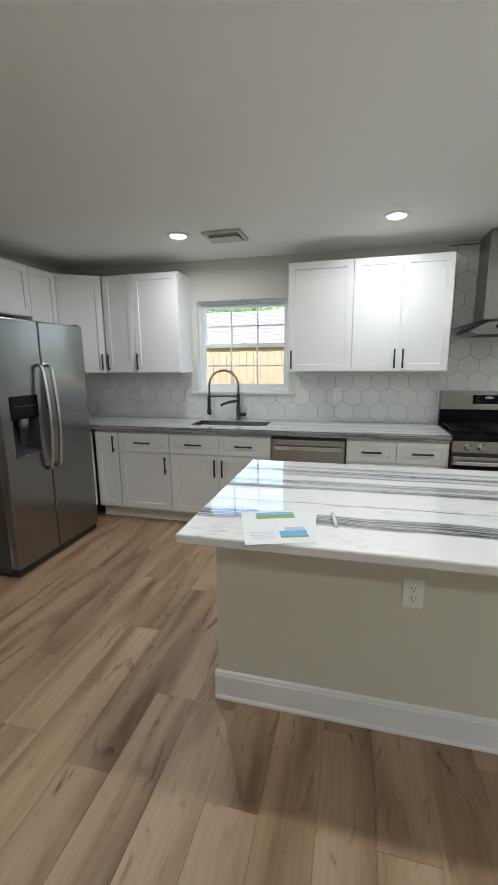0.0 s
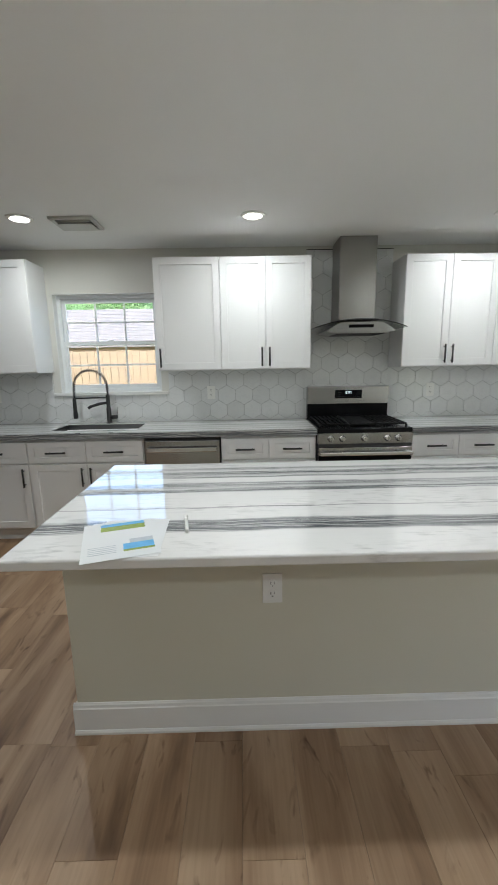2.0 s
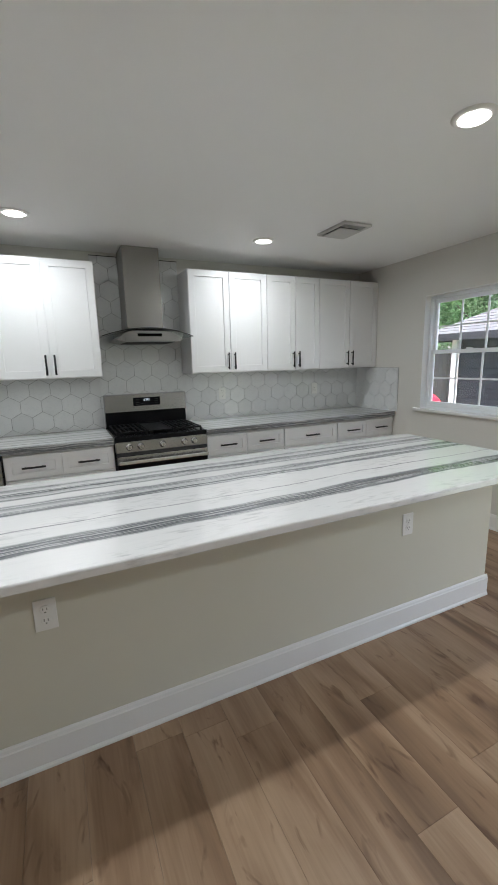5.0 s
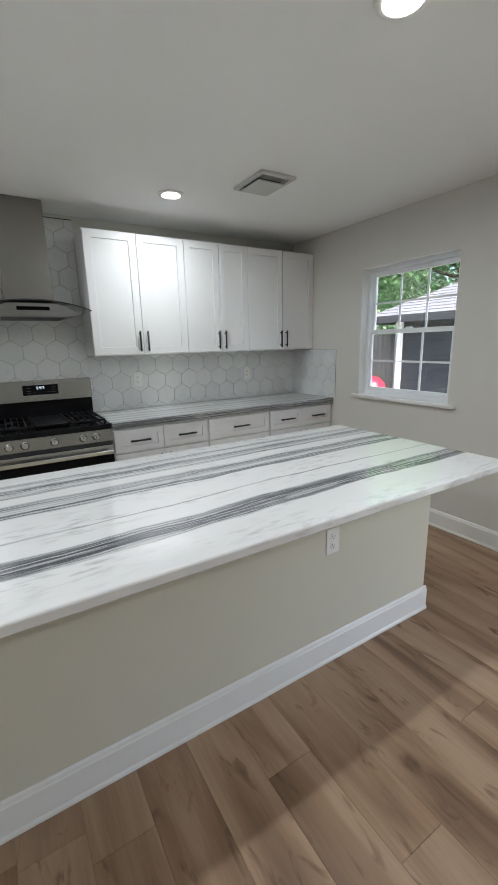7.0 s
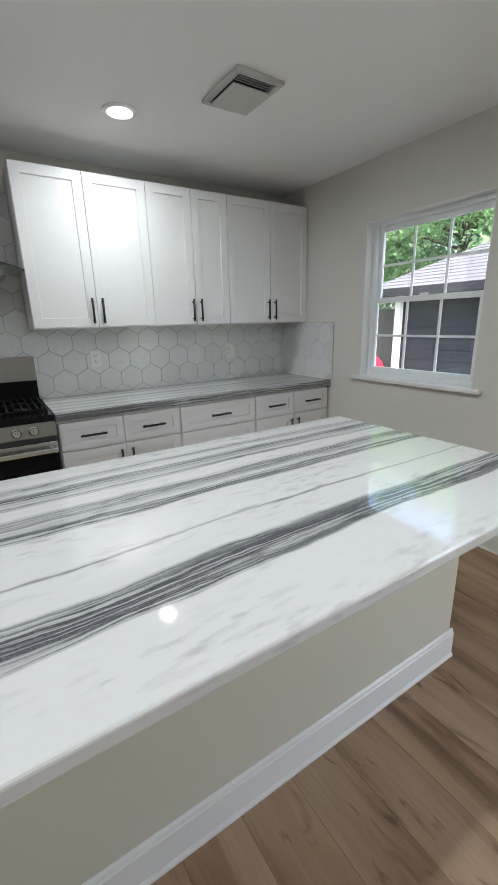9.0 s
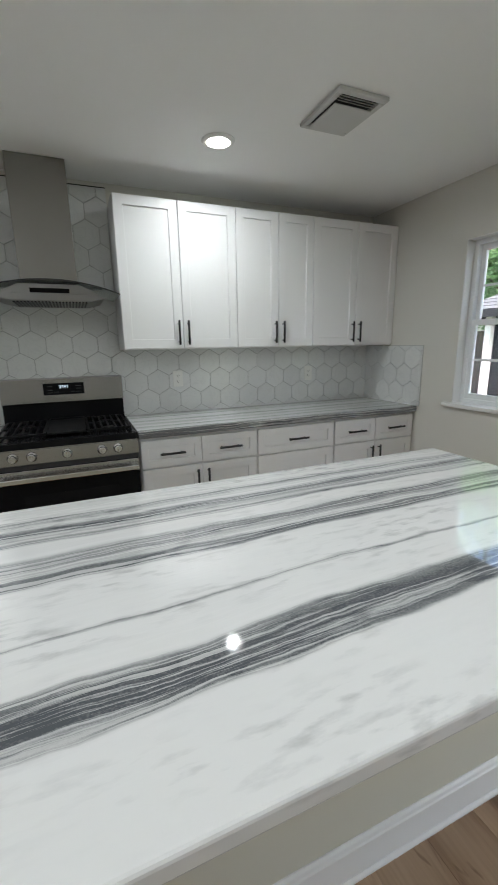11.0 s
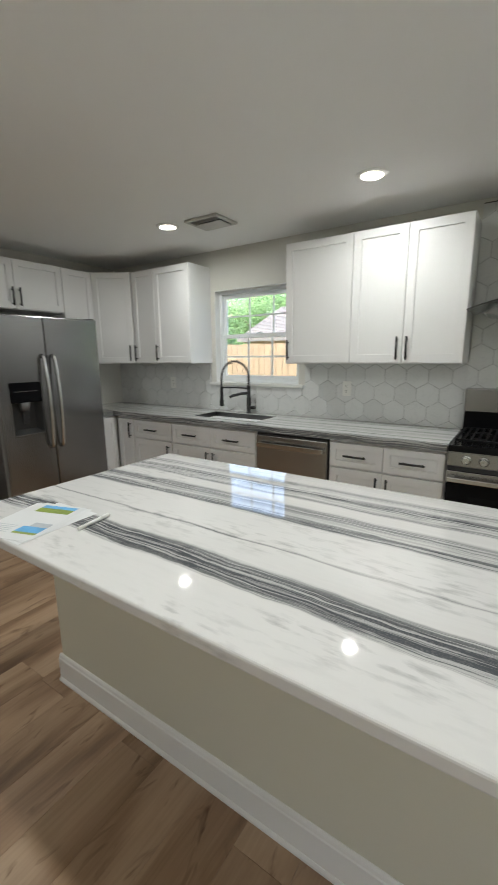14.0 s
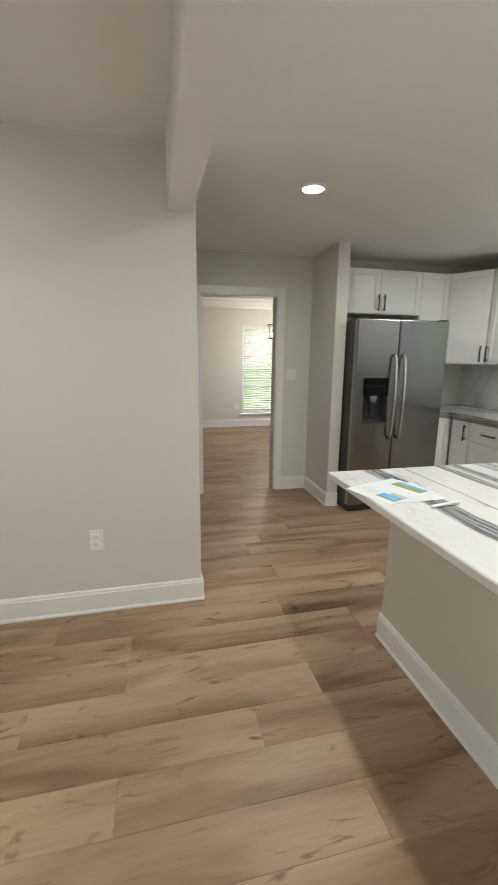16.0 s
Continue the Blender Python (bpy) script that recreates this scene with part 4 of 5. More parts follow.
nx0, nx1, nd = dx0 + 0.0065, dx1 - 0.0065, 0.062
back_x0, back_x1 = nx0 + 0.03, nx1 - 0.03
mouth = [bm.verts.new(c) for c in ((nx0, -0.001, NZ0), (nx1, -0.001, NZ0), (nx1, -0.001, NZ1), (nx0, -0.001, NZ1))]
rear = [bm.verts.new(c) for c in ((back_x0, nd, NZ0 + 0.035), (back_x1, nd, NZ0 + 0.035), (back_x1, nd, NZ1), (back_x0, nd, NZ1))]
for k in range(4):
    bm.faces.new((mouth[k], mouth[(k + 1) % 4], rear[(k + 1) % 4], rear[k]))
bm.faces.new(rear)
part("dispenser_niche", bm, M_NICHE, ds, "grey plastic dispenser recess")
part("dispenser_tray", boxes((dx0, dx1, -0.008, 0.012, NZ0 - 0.014, NZ0 - 0.0005), bevel=0.003), M_STEEL_Y, ds, "steel drip lip")
part("dispenser_paddle", B(dx0 + 0.10, dx1 - 0.10, 0.034, 0.046, 0.93, 1.04, 0.004), M_DARK, ds)
part("dispenser_chute", lathe(bmesh.new(), [(0.026, 1.035), (0.034, 1.06), (0.040, 1.104)], ((dx0 + dx1) / 2 - 0.01, 0.022, 0), "z", 16), M_CHUTE, ds, "pale grey ice chute")
for k in range(5):
    part("key_mark", B(dx0 + 0.035 + 0.038 * k, dx0 + 0.06 + 0.038 * k, -0.0056, -0.0051, 1.19, 1.194), M_CHUTE, ds)
part("rating_label", B(0.0015, 0.0038, 0.30, 0.36, 0.16, 0.24), M_PAPER, fr, "white rating label")

# ---- island ----
IX0, IX1, IY0, IY1 = -0.4665, 2.734, 1.5225, 2.235
isl = thing("kitchen_island", "painted kitchen island base with white baseboard", "kitchen island", (IX0 + IX1) / 2, IY0, 0)
hw = (IX1 - IX0) / 2
part("panel", B(-hw, hw, 0, IY1 - IY0, 0, 0.8795, 0.002), M_PANEL, isl, "pale greige painted panel")
for bx in (baseboard("baseboard", IX0 - 0.014, IX1 + 0.014, IY0 - 0.0135, IY0 - 0.0003, side=-1), baseboard("baseboard", IX0 - 0.0135, IX0 - 0.0003, IY0, IY1, side=-1), baseboard("baseboard", IX1 + 0.0003, IX1 + 0.0135, IY0, IY1)):
    bx.parent = isl
    bx.matrix_parent_inverse = isl.matrix_basis.inverted()
    for key in ("kind", "category"):
        del bx[key]
slab = bmesh.new()
box(slab, -0.490, 2.795, 1.191, 2.276, 0.880, TOP, 0.007, 3)
single("island_worktop", slab, M_ISLAND, "polished white marble island top with grey veins", "countertop")

# ---- papers and pen on the island ----
M_SKYP = mat("print_sky", (0.12, 0.42, 0.75), 0.5, 0, 0.35, 25.0)
M_GRASSP = mat("print_grass", (0.25, 0.33, 0.06), 0.5, 0, 0.5, 60.0)
M_GREYP = mat("print_grey", (0.45, 0.48, 0.52), 0.5, 0, 0.2, 40.0)
for k, (px, py, pr) in enumerate(((-0.150, 1.335, 3.0), (-0.165, 1.330, 13.0), (-0.180, 1.322, 18.0))):
    sh = thing("paper_sheet", "white printed flyer with colour photos on the island" if k == 2 else "white paper sheet in a loose stack on the island", "paper", px, py, TOP + 0.0006 + 0.0008 * k, pr, "papers on the island")
    part("sheet", B(-0.108, 0.108, -0.14, 0.14, 0, 0.0005), M_PAPER, sh)
    if k == 2:
        part("photo_sky", B(-0.055, 0.085, 0.105, 0.128, 0.0006, 0.0008), M_SKYP, sh, "printed blue sky")
        part("photo_lawn", B(-0.055, 0.085, 0.068, 0.1045, 0.0006, 0.0008), M_GRASSP, sh, "printed green lawn")
        part("photo_pool", B(0.010, 0.10, -0.085, -0.045, 0.0006, 0.0008), M_SKYP, sh, "printed blue photo")
        part("photo_room", B(0.030, 0.10, -0.0445, -0.015, 0.0006, 0.0008), M_GREYP, sh, "printed grey photo")
        part("photo_lawn", B(0.010, 0.10, -0.098, -0.0855, 0.0006, 0.0008), M_GRASSP, sh, "printed green strip")
        for r in range(5):
            part("text_line", B(-0.09, -0.01, -0.05 - 0.012 * r, -0.047 - 0.012 * r, 0.0006, 0.0008), M_GREYP, sh)
pen = thing("marker_pen", "white marker pen lying beside the papers", "pen", 0.017, 1.42, TOP + 0.007, 9)
part("barrel", tube(bmesh.new(), [(0, -0.065, 0), (0, 0.03, 0)], 0.006, 12), M_PLATE, pen)
part("cap", tube(bmesh.new(), [(0, 0.030, 0), (0, 0.066, 0), (0, 0.07, 0)], 0.0066, 12, radii=[0.0066, 0.0064, 0.004]), M_PLATE, pen)

# ---- chandelier in the room beyond ----
ch = thing("chandelier", "dark metal chandelier with glass shades in the room beyond", "chandelier", -6.0, 2.72, 1.75)
part("rod", tube(bmesh.new(), [(0, 0, 0.1), (0, 0, FC - 1.75)], 0.008), M_BLACK, ch)
part("canopy", lathe(bmesh.new(), [(0.06, FC - 1.78), (0.06, FC - 1.752)], (0, 0, 0), "z"), M_BLACK, ch)
for zz in (0.02, 0.25):
    ring = [(0.30 * math.cos(2 * math.pi * k / 24), 0.30 * math.sin(2 * math.pi * k / 24), zz) for k in range(25)]
    part("ring", tube(bmesh.new(), ring, 0.009, 8, False), M_BLACK, ch)
M_BULB = glow("bulb", (1.0, 0.9, 0.75), 4.0)
for k in range(4):
    an = math.pi / 2 * k + math.pi / 4
    cxx, cyy = 0.30 * math.cos(an), 0.30 * math.sin(an)
    part("arm", tube(bmesh.new(), [(0, 0, 0.12), (cxx * 0.6, cyy * 0.6, 0.03), (cxx, cyy, 0.02)], 0.007, 8), M_BLACK, ch)
    part("post", tube(bmesh.new(), [(cxx, cyy, 0.02), (cxx, cyy, 0.25)], 0.006, 8), M_BLACK, ch)
    part("bulb", lathe(bmesh.new(), [(0.012, 0.03), (0.028, 0.08), (0.025, 0.11), (0.008, 0.125)], (cxx * 0.75, cyy * 0.75, 0), "z", 14), M_BULB, ch, "glowing bulb")
cld = bpy.data.lights.new("chandelier_lamp", "POINT")
cld.energy, cld.color, cld.shadow_soft_size = 4.5, (1.0, 0.97, 0.91), 0.12
new("chandelier_lamp", cld).location = (-6.0, 2.72, 1.70)

# ---- outside ----
M_GRASS = mat("lawn", (0.07, 0.11, 0.03), 0.9, 0, 0.4, 4.0, 0.5, 60)
M_FENCE = mat("cedar_board", (0.20, 0.155, 0.10), 0.75, 0, 0.22, 5.0, 0.4, 90)
M_OLDFENCE = mat("weathered_board", (0.10, 0.085, 0.07), 0.85, 0, 0.3, 5.0, 0.4, 90)
M_SHINGLE = mat("roof_shingle", (0.11, 0.11, 0.114), 0.9, 0, 0.18, 9.0, 0.5, 60)
M_BRICK = mat("house_brick", (0.30, 0.20, 0.16), 0.85, 0, 0.25, 14.0, 0.4, 60)
M_SHED = mat("dark_siding", (0.015, 0.018, 0.021), 0.85, 0, 0.15, 3.0, 0.2, 60)
M_FASCIA = mat("dark_fascia", (0.018, 0.018, 0.021), 0.85, 0, 0.1, 5.0)
M_BARK = mat("bark", (0.12, 0.09, 0.065), 0.9, 0, 0.3, 12.0, 0.6, 50)
M_LEAF = leaf_mat("leaves", (0.15, 0.32, 0.12), (0.45, 0.62, 0.35))
M_RED = mat("red_paint", (0.55, 0.02, 0.04), 0.25, 0, 0.08, 5.0)
single("ground", B(-300, 300, -300, 300, -0.30, -0.16), M_GRASS, "flat green lawn around the house", "ground", kind="structure")

fence = thing("fence", "new pale cedar board fence behind the house", "fence", -4.5, 8.0, -0.16)
fb = mesh_of("board", B(0.002, 0.138, 0, 0.018, 0, 1.84, 0.003), M_FENCE)
for k in range(64):
    o = new("board", fb)
    o.parent = fence
    o.location = (-4.5 + 0.14 * k, 0, 0.02 * random.random())
for rz in (0.3, 1.0, 1.6):
    part("rail", B(-4.5, 4.5, 0.0185, 0.06, rz, rz + 0.09), M_FENCE, fence)
old = thing("fence", "weathered dark board fence beside the neighbouring shed", "fence", 9.2, 6.3, -0.16)
ob_ = mesh_of("board", B(0, 0.018, 0.002, 0.138, 0, 1.75, 0.003), M_OLDFENCE)
for k in range(40):
    o = new("board", ob_)
    o.parent = old
    o.location = (0, 0.14 * k, 0.02 * random.random())


def roof_rows(x0, x1, y0, z0, y1, z1, rows, ridge0, ridge1):
    """Shingle courses climbing from the eave line to the ridge line, each lapping the one below."""
    bm = bmesh.new()
    for k in range(rows):
        a0, a1 = k / rows, (k + 1.15) / rows
        def at(u, lift):
            xa, xb = x0 + (ridge0 - x0) * u, x1 + (ridge1 - x1) * u
            return [(xa, y0 + (y1 - y0) * u, z0 + (z1 - z0) * u + lift), (xb, y0 + (y1 - y0) * u, z0 + (z1 - z0) * u + lift)]
        p, q = at(a0, 0.018), at(min(a1, 1.0), 0.0)
        lowp = at(a0, 0.0)
        v = [bm.verts.new(c) for c in (*p, *q[::-1], *lowp)]
        bm.faces.new(v[:4])
        bm.faces.new((v[4], v[5], v[1], v[0]))
    return bm


nb = thing("house", "neighbouring brick house with grey shingle roof", "house", -1, 17.4, -0.16)
part("wall", B(-9.0, 9.0, 0, 6.0, 0, 2.35), M_BRICK, nb, "brown brick wall")
part("roof", roof_rows(-9.5, 9.6, -0.4, 2.42, 3.0, 4.15, 22, -9.0, 9.0), M_SHINGLE, nb, "pale grey shingle roof")
bm = bmesh.new()
for q in (((-9.5, -0.4, 2.42), (-9.5, 6.4, 2.42), (-9.0, 3.0, 4.15)), ((9.6, 6.4, 2.42), (9.6, -0.4, 2.42), (9.0, 3.0, 4.15))):
    bm.faces.new([bm.verts.new(c) for c in q])
bm.faces.new([bm.verts.new(c) for c in ((-9.5, 6.4, 2.42), (9.6, 6.4, 2.42), (9.0, 3.0, 4.15), (-9.0, 3.0, 4.15))])
part("roof_back", bm, M_SHINGLE, nb)
part("fascia", B(-9.5, 9.6, -0.42, -0.38, 2.27, 2.43), M_SHINGLE, nb, "grey fascia board")
part("soffit", B(-9.5, 9.6, -0.38, 0, 2.35, 2.38), M_TRIM, nb)

shed = thing("shed", "dark grey outbuilding with shingle roof and white post", "shed", 9.0, 2.62, -0.16)
part("wall", B(0, 3.6, -7, 4.15, 0, 2.1), M_SHED, shed, "dark grey siding wall")
for k in range(9):
    part("siding_board", B(-0.02, -0.0005, -7, 4.15, 0.05 + 0.22 * k, 0.262 + 0.22 * k, 0.002), M_SHED, shed)
bm = bmesh.new()
rows = 16
for k in range(rows):
    u0, u1 = k / rows, min(1.0, (k + 1.15) / rows)
    x0_, x1_ = -0.5 + 2.3 * u0, -0.5 + 2.3 * u1
    z0_, z1_ = 2.13 + 1.15 * u0, 2.13 + 1.15 * u1
    e0, e1 = 4.75 - 2.3 * u0, 4.75 - 2.3 * u1
    v = [bm.verts.new(c) for c in ((x0_, -7.5, z0_ + 0.014), (x0_, e0, z0_ + 0.014), (x1_, e1, z1_), (x1_, -7.5, z1_), (x0_, -7.5, z0_), (x0_, e0, z0_))]
    bm.faces.new(v[:4])
    bm.faces.new((v[4], v[5], v[1], v[0]))
    xr0, xr1 = 4.1 - 2.3 * u0, 4.1 - 2.3 * u1
    bm.faces.new([bm.verts.new(c) for c in ((x0_, e0, z0_ + 0.014), (xr0, e0, z0_ + 0.014), (xr1, e1, z1_), (x1_, e1, z1_))])
part("roof", bm, M_SHINGLE, shed, "grey shingle hip roof")
part("fascia", boxes((-0.52, -0.48, -7.5, 4.77, 1.99, 2.14), (-0.48, 4.1, 4.73, 4.77, 1.99, 2.14)), M_FASCIA, shed, "dark fascia board")
part("soffit", B(-0.48, 0, -7.5, 4.73, 2.03, 2.05), M_FASCIA, shed)
part("post", B(-0.14, -0.03, 4.02, 4.15, 0, 2.03, 0.004), M_TRIM, shed, "white corner post")
# Unidentified rounded red object; the barrel form is only a stand-in.
red_shape = thing("barrel", "rounded glossy red object beside the white post", "barrel", 8.3, 6.92, -0.16)
part("body", lathe(bmesh.new(), [(0.22, 0), (0.30, 0.1), (0.34, 0.40), (0.33, 0.56), (0.28, 0.68), (0.17, 0.78), (0.03, 0.82)], (0, 0, 0), "z", 24), M_RED, red_shape)


M_CONCRETE = mat("pale_concrete", (0.42, 0.42, 0.41), 0.85, 0, 0.12, 3.0, 0.3, 80)
single("pavement", B(7.3, 8.96, -2.0, 6.35, -0.158, 0.10, 0.01), M_CONCRETE, "raised pale concrete slab beside the dark outbuilding", "pavement", kind="structure")


def tree(x, y, h, spread, seed, label):
    rnd = random.Random(seed)
    ob = thing("tree", label, "tree", x, y, -0.16, group="garden trees")
    bm = bmesh.new()
    tube(bm, [(0, 0, 0), (0.05, 0.03, h * 0.25), (0, 0.08, h * 0.5), (0.1, 0, h * 0.8)], 0.2, 9, radii=[0.22, 0.17, 0.12, 0.04])
    tips = []
    for k in range(17):
        an, z0 = rnd.uniform(0, 6.28), h * rnd.uniform(0.14, 0.7)
        ln = spread * rnd.uniform(0.55, 1.0)
        tip = Vector((ln * math.cos(an), ln * math.sin(an), z0 + rnd.uniform(0.1, 0.28) * h))
        mid = Vector((tip.x * 0.5, tip.y * 0.5, z0 + (tip.z - z0) * 0.35))
        tube(bm, [(0.03, 0.03, z0), mid, tip], 0.05, 6, radii=[0.06, 0.04, 0.012])
        tips += [tip, mid.lerp(tip, 0.5), tip + Vector((0, 0, 0.3))]
    tips += [Vector((rnd.gauss(0, spread * 0.25), rnd.gauss(0, spread * 0.25), h * rnd.uniform(0.75, 1.0))) for _ in range(8)]
    part("trunk", bm, M_BARK, ob, "brown trunk with limbs")
    gen = np.random.default_rng(seed)
    n = 430 * len(tips)
    centre = np.repeat(np.array([tuple(p) for p in tips]), 430, axis=0) + gen.normal(0, 1, (n, 3)) * (0.44, 0.44, 0.34)
    along = gen.normal(0, 1, (n, 3)) * (1, 1, 0.6)
    along /= np.linalg.norm(along, axis=1, keepdims=True)
    side = np.cross(along, gen.normal(0, 1, (n, 3)))
    side /= np.linalg.norm(side, axis=1, keepdims=True)
    size = gen.uniform(0.045, 0.105, (n, 1))
    quads = np.stack([centre - along * size, centre + side * size * 0.5, centre + along * size, centre - side * size * 0.5], axis=1)
    me = bpy.data.meshes.new("crown")
    me.from_pydata(quads.reshape(-1, 3).tolist(), [], np.arange(4 * n).reshape(-1, 4).tolist())
    me.materials.append(M_LEAF)
    cr = new("crown", me)
    cr.parent = ob
    tagged(cr, "loose bright green crown")
    return ob


LT = "leafy green tree behind the neighbouring roof"
for k, (tx, ty, th, ts) in enumerate(((-14, 25, 9, 3.6), (-8.5, 26, 10, 3.8), (-3, 26.5, 9, 3.6), (2.5, 26, 10, 3.8), (-19, 22, 8, 3.2), (-13.6, 18.0, 6, 2.4), (-17, 30, 11, 4), (-11, 31, 11, 4), (-5.5, 31, 11, 4), (0, 31, 11, 4))):
    tree(tx, ty, th * 0.66, ts, 10 + k, LT)
for k, (tx, ty, th, ts) in enumerate(((14.5, 3.5, 8, 3.4), (14, 8.5, 8.5, 3.4), (12, 12.5, 8, 3.2), (16, -1, 9, 3.4), (18, 6.5, 10, 3.8), (13.5, 16, 9, 3.4), (16, 10.5, 9, 3.6), (20, 14, 10, 4), (22, 2, 10, 4))):
    tree(tx, ty, th * 0.8, ts, 40 + k, "leafy green tree beyond the dark outbuilding")
for k, (tx, ty, th, ts) in enumerate(((-24, 5.5, 9, 3.6), (-26, 12.0, 9, 3.6))):
    tree(tx, ty, th, ts, 70 + k, "leafy green tree in the front garden")

# ---- hexagonal backsplash tiles ----
P = 0.160
ROW = P * math.sqrt(3) / 2
splash = thing("backsplash", "white hexagonal marble-look tiles with grey grout", "backsplash", 0, 0, 0, kind="structure")
part("grout_bed", boxes((LEFT, 0.797, 3.9505, 3.9545, TOP, BW[2] - 0.025), (LEFT, BW[0] - 0.065, 3.9505, 3.9545, BW[2] - 0.0249, UZ), (BW[1] + 0.065, 0.797, 3.9505, 3.9545, BW[2] - 0.0249, UZ),
     (0.7971, 1.5649, 3.9505, 3.9545, TOP, 2.40), (1.565, RIGHT, 3.9505, 3.9545, TOP, UZ)), M_GROUT, splash)
part("grout_bed", B(RIGHT - 0.0045, RIGHT - 0.0005, 3.285, 3.95, TOP, 1.378), M_GROUT, splash)
part("edge_trim", B(0.797, 1.565, 3.944, 3.9545, 2.40, 2.406), M_DARK, splash, "thin dark edging strip")


def clip(poly, axis, limit, keep_more):
    out = []
    for i, p in enumerate(poly):
        q = poly[(i + 1) % len(poly)]
        pin, qin = (p[axis] >= limit) == keep_more, (q[axis] >= limit) == keep_more
        if pin:
            out.append(p)
        if pin != qin:
            t_ = (limit - p[axis]) / (q[axis] - p[axis])
            out.append((p[0] + t_ * (q[0] - p[0]), p[1] + t_ * (q[1] - p[1])))
    return out


def hexa(cx, cz, r):
    return [(cx + r * math.cos(radians(60 * k + 30)), cz + r * math.sin(radians(60 * k + 30))) for k in range(6)]


def tile_bm(poly):
    """One tile: slightly raised, with an eased edge."""
    cx_, cz_ = sum(p[0] for p in poly) / len(poly), sum(p[1] for p in poly) / len(poly)
    bm = bmesh.new()
    a = [bm.verts.new((x, 3.9505, z)) for x, z in poly]
    b = [bm.verts.new((x, 3.9455, z)) for x, z in poly]
    c = [bm.verts.new((x + (cx_ - x) * 0.02, 3.9445, z + (cz_ - z) * 0.02)) for x, z in poly]
    n = len(poly)
    for lo_, hi_ in ((a, b), (b, c)):
        for k in range(n):
            bm.faces.new((lo_[k], hi_[k], hi_[(k + 1) % n], lo_[(k + 1) % n]))
    bm.faces.new(c)
    return bm


R_HEX = P / math.sqrt(3) - 0.0017
full_hex = mesh_of("tile", tile_bm(hexa(0, 0, R_HEX)), M_TILE)
areas = ((LEFT, BW[0] - 0.065, TOP, UZ), (BW[0] - 0.065, BW[1] + 0.065, TOP, BW[2] - 0.026), (BW[1] + 0.065, 0.797, TOP, UZ), (0.797, 1.565, TOP, 2.40), (1.565, RIGHT, TOP, UZ))
for x0, x1, z0, z1 in areas:
    for j in range(-2, 13):
        cz = 1.008 + ROW * j
        for k in range(-32, 16):
            cx = 1.745 + P * (k + 0.5 * (j % 2))
            h6 = hexa(cx, cz, R_HEX)
            xs, zs = [p[0] for p in h6], [p[1] for p in h6]
            if max(xs) < x0 or min(xs) > x1 or max(zs) < z0 or min(zs) > z1:
                continue
            if min(xs) >= x0 and max(xs) <= x1 and min(zs) >= z0 and max(zs) <= z1:
                o = new("tile", full_hex)
                o.location = (cx, 0, cz)
            else:
                for ax, lim, more in ((0, x0, True), (0, x1, False), (1, z0, True), (1, z1, False)):
                    h6 = clip(h6, ax, lim, more) if len(h6) > 2 else []
                if len(h6) < 3:
                    continue
                mx_, mz_ = sum(p[0] for p in h6) / len(h6), sum(p[1] for p in h6) / len(h6)
                o = new("tile", mesh_of("tile", tile_bm([(p[0] - mx_, p[1] - mz_) for p in h6]), M_TILE))
                o.location = (mx_, 0, mz_)
            o.parent = splash
# the short return on the end wall
for j in range(-1, 4):
    cz = 1.008 + ROW * j
    for k in range(-1, 6):
        h6 = hexa(0.08 + P * (k + 0.5 * (j % 2)), cz, R_HEX)
        for ax, lim, more in ((0, 0.0, True), (0, 0.66, False), (1, TOP, True), (1, 1.376, False)):
            h6 = clip(h6, ax, lim, more) if len(h6) > 2 else []
        if len(h6) < 3:
            continue
        o = new("tile", mesh_of("tile", tile_bm(h6), M_TILE))
        o.parent = splash
        o.matrix_basis = Matrix.Translation((RIGHT - BACK, 3.945, 0)) @ pose(0, 0, 0, 0, 0, -90)

# ---- plank floor ----
PW, PL = 0.187, 1.22
floor = thing("floor", "light oak wide-plank vinyl floor", "floor", 0, 0, 0, kind="structure")
structure("subfloor", boxes((FX - WT, LEFT - WT, -1.34, 4.54, -0.16, -0.009), (LEFT - WT, -1.145, -2.14, BACK + WT, -0.16, -0.009), (-1.145, RIGHT + WT, LY - WT, BACK + WT, -0.16, -0.009)), M_SLOT, "dark slab under the plank floor", "floor")


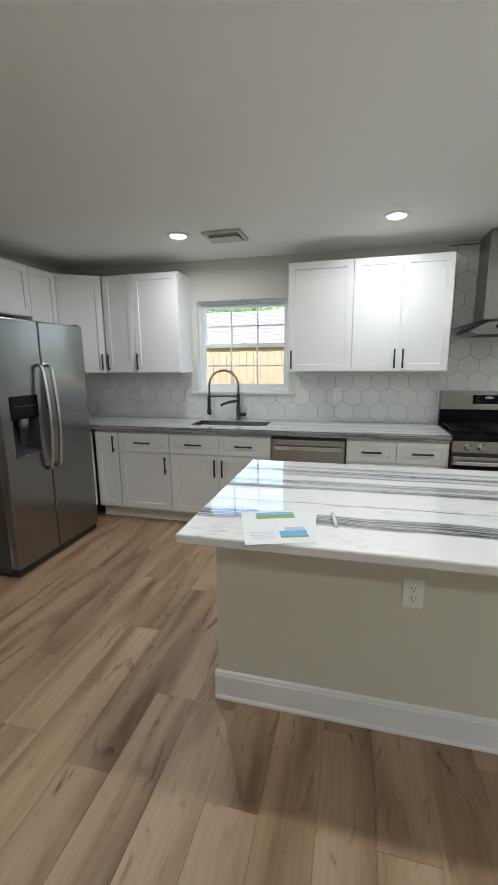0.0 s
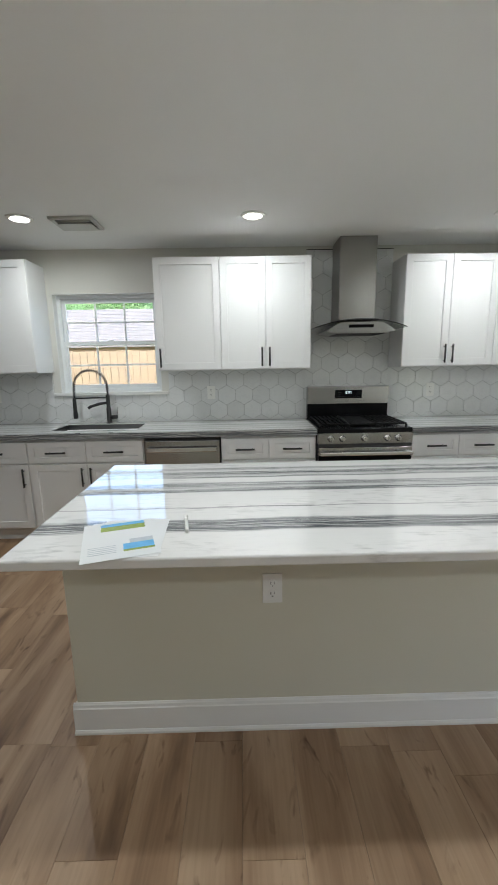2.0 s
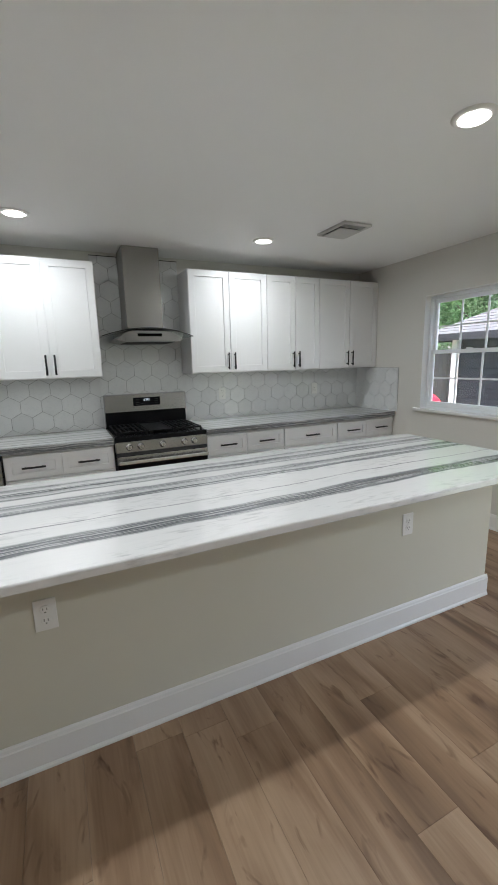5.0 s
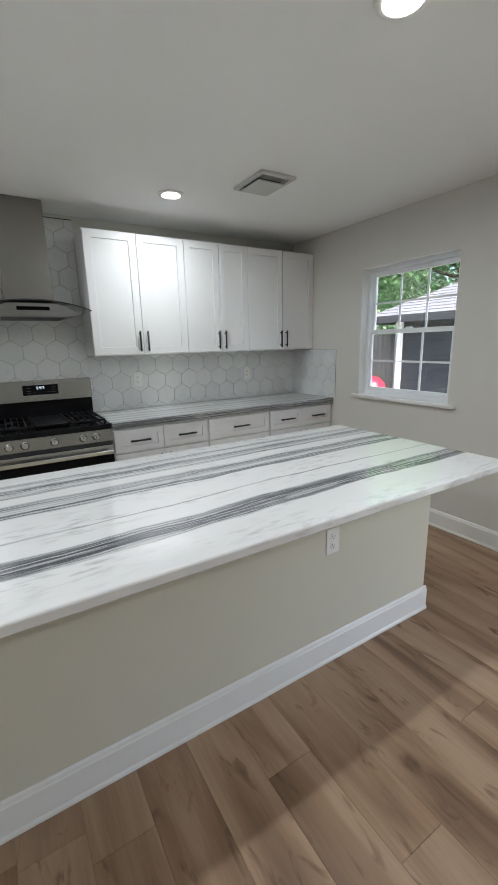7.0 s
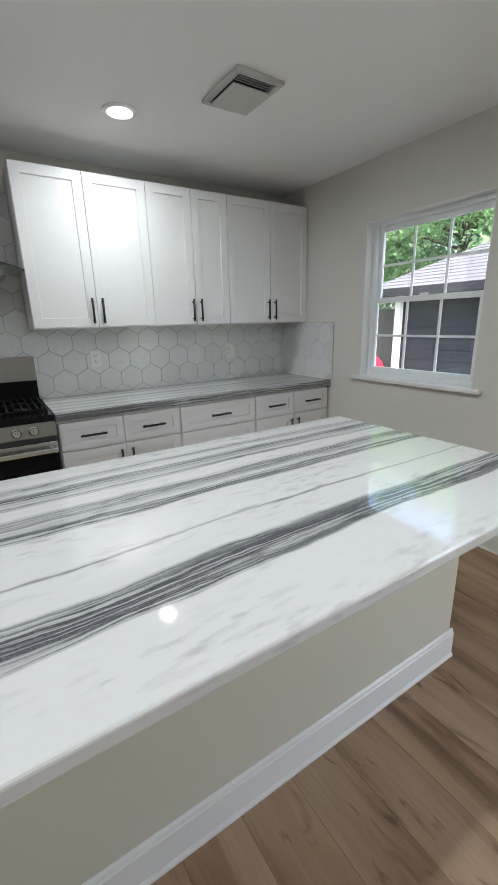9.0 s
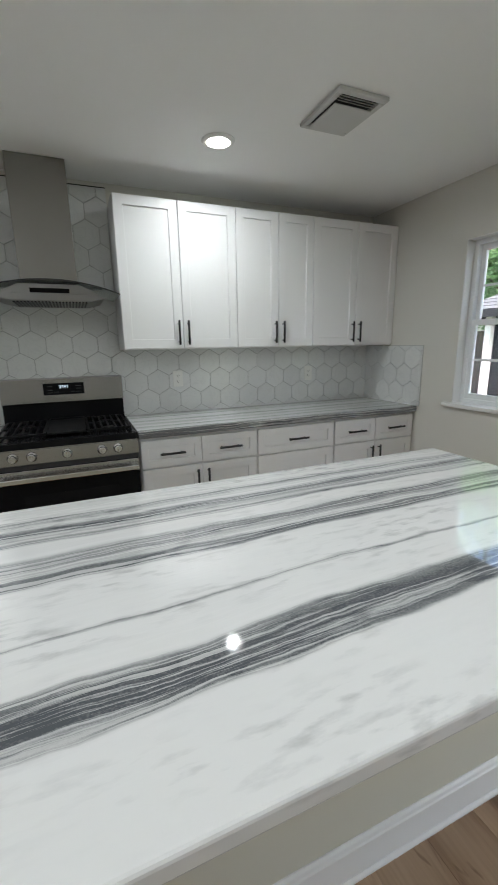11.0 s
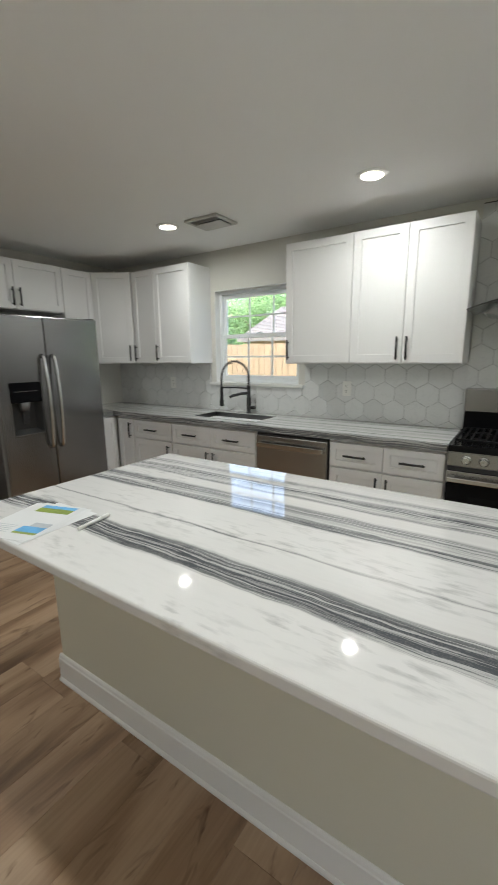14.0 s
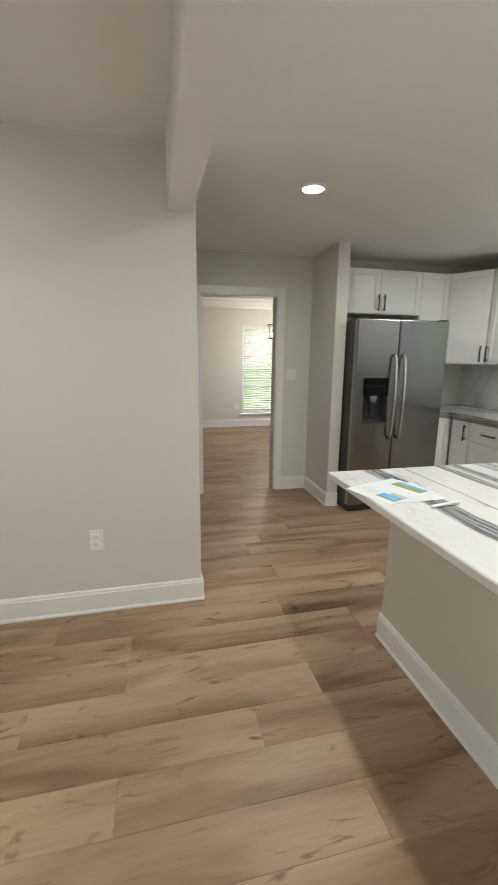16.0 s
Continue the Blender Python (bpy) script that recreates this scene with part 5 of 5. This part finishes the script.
def plank_bm():
    bm = bmesh.new()
    e = 0.0005
    lo_ = [bm.verts.new(c) for c in ((e / 2, e / 2, -0.008), (PW - e / 2, e / 2, -0.008), (PW - e / 2, PL - e / 2, -0.008), (e / 2, PL - e / 2, -0.008))]
    md = [bm.verts.new((v.co.x, v.co.y, -0.0012)) for v in lo_]
    tp = [bm.verts.new((v.co.x + (0.0005 if v.co.x < PW / 2 else -0.0005), v.co.y + (0.0005 if v.co.y < PL / 2 else -0.0005), 0)) for v in lo_]
    for a_, b_ in ((lo_, md), (md, tp)):
        for k in range(4):
            bm.faces.new((a_[k], a_[(k + 1) % 4], b_[(k + 1) % 4], b_[k]))
    bm.faces.new(tp)
    return bm


def floor_ends(x):
    """How far the floor runs along y at a place across it."""
    if x < LEFT - WT:
        return -1.3, 4.5
    return (-2.1 if x < -1.145 else LY - 0.05), BACK + 0.05


JOINT = {-1: 0.77, -2: 1.083, 1: 1.07, -5: 1.09, 0: 0.24, -3: 0.238}
plank = mesh_of("plank", plank_bm(), M_PLANK)
src = plank_bm()
src.verts.index_update()
src_v = [tuple(v.co) for v in src.verts]
src_f = [[v.index for v in f.verts] for f in src.faces]
src.free()
far_v, far_f = [], []
rnd = random.Random(5)
for k in range(int((FX) // PW) - 1, int(RIGHT // PW) + 2):
    jy = JOINT.get(k, rnd.uniform(0, PL))
    x = k * PW
    for i in range(-6, 5):
        y = jy + i * PL
        y0, y1 = floor_ends(x + PW / 2)
        if y > y1 or y + PL < y0:
            continue
        if y > y0 and y + PL < y1 and -2.9 < x < 3.6 and -1.6 < y + PL / 2 < 3.6 and not (-0.3 < x < 2.5 and y > 1.5 and y + PL < 2.3):
            o = new("plank", plank)
            o.location = (x, y, 0)
            o.parent = floor
        else:
            n0 = len(far_v)
            far_v += [(max(FX - 0.05, min(RIGHT + 0.05, vx + x)), max(y0, min(y1, vy + y)), vz) for vx, vy, vz in src_v]
            far_f += [[n0 + q for q in f] for f in src_f]
me = bpy.data.meshes.new("planks")
me.from_pydata(far_v, [], far_f)
me.materials.append(M_PLANKS)
fp = new("planks", me)
fp.parent = floor
tagged(fp, kind="stuff")
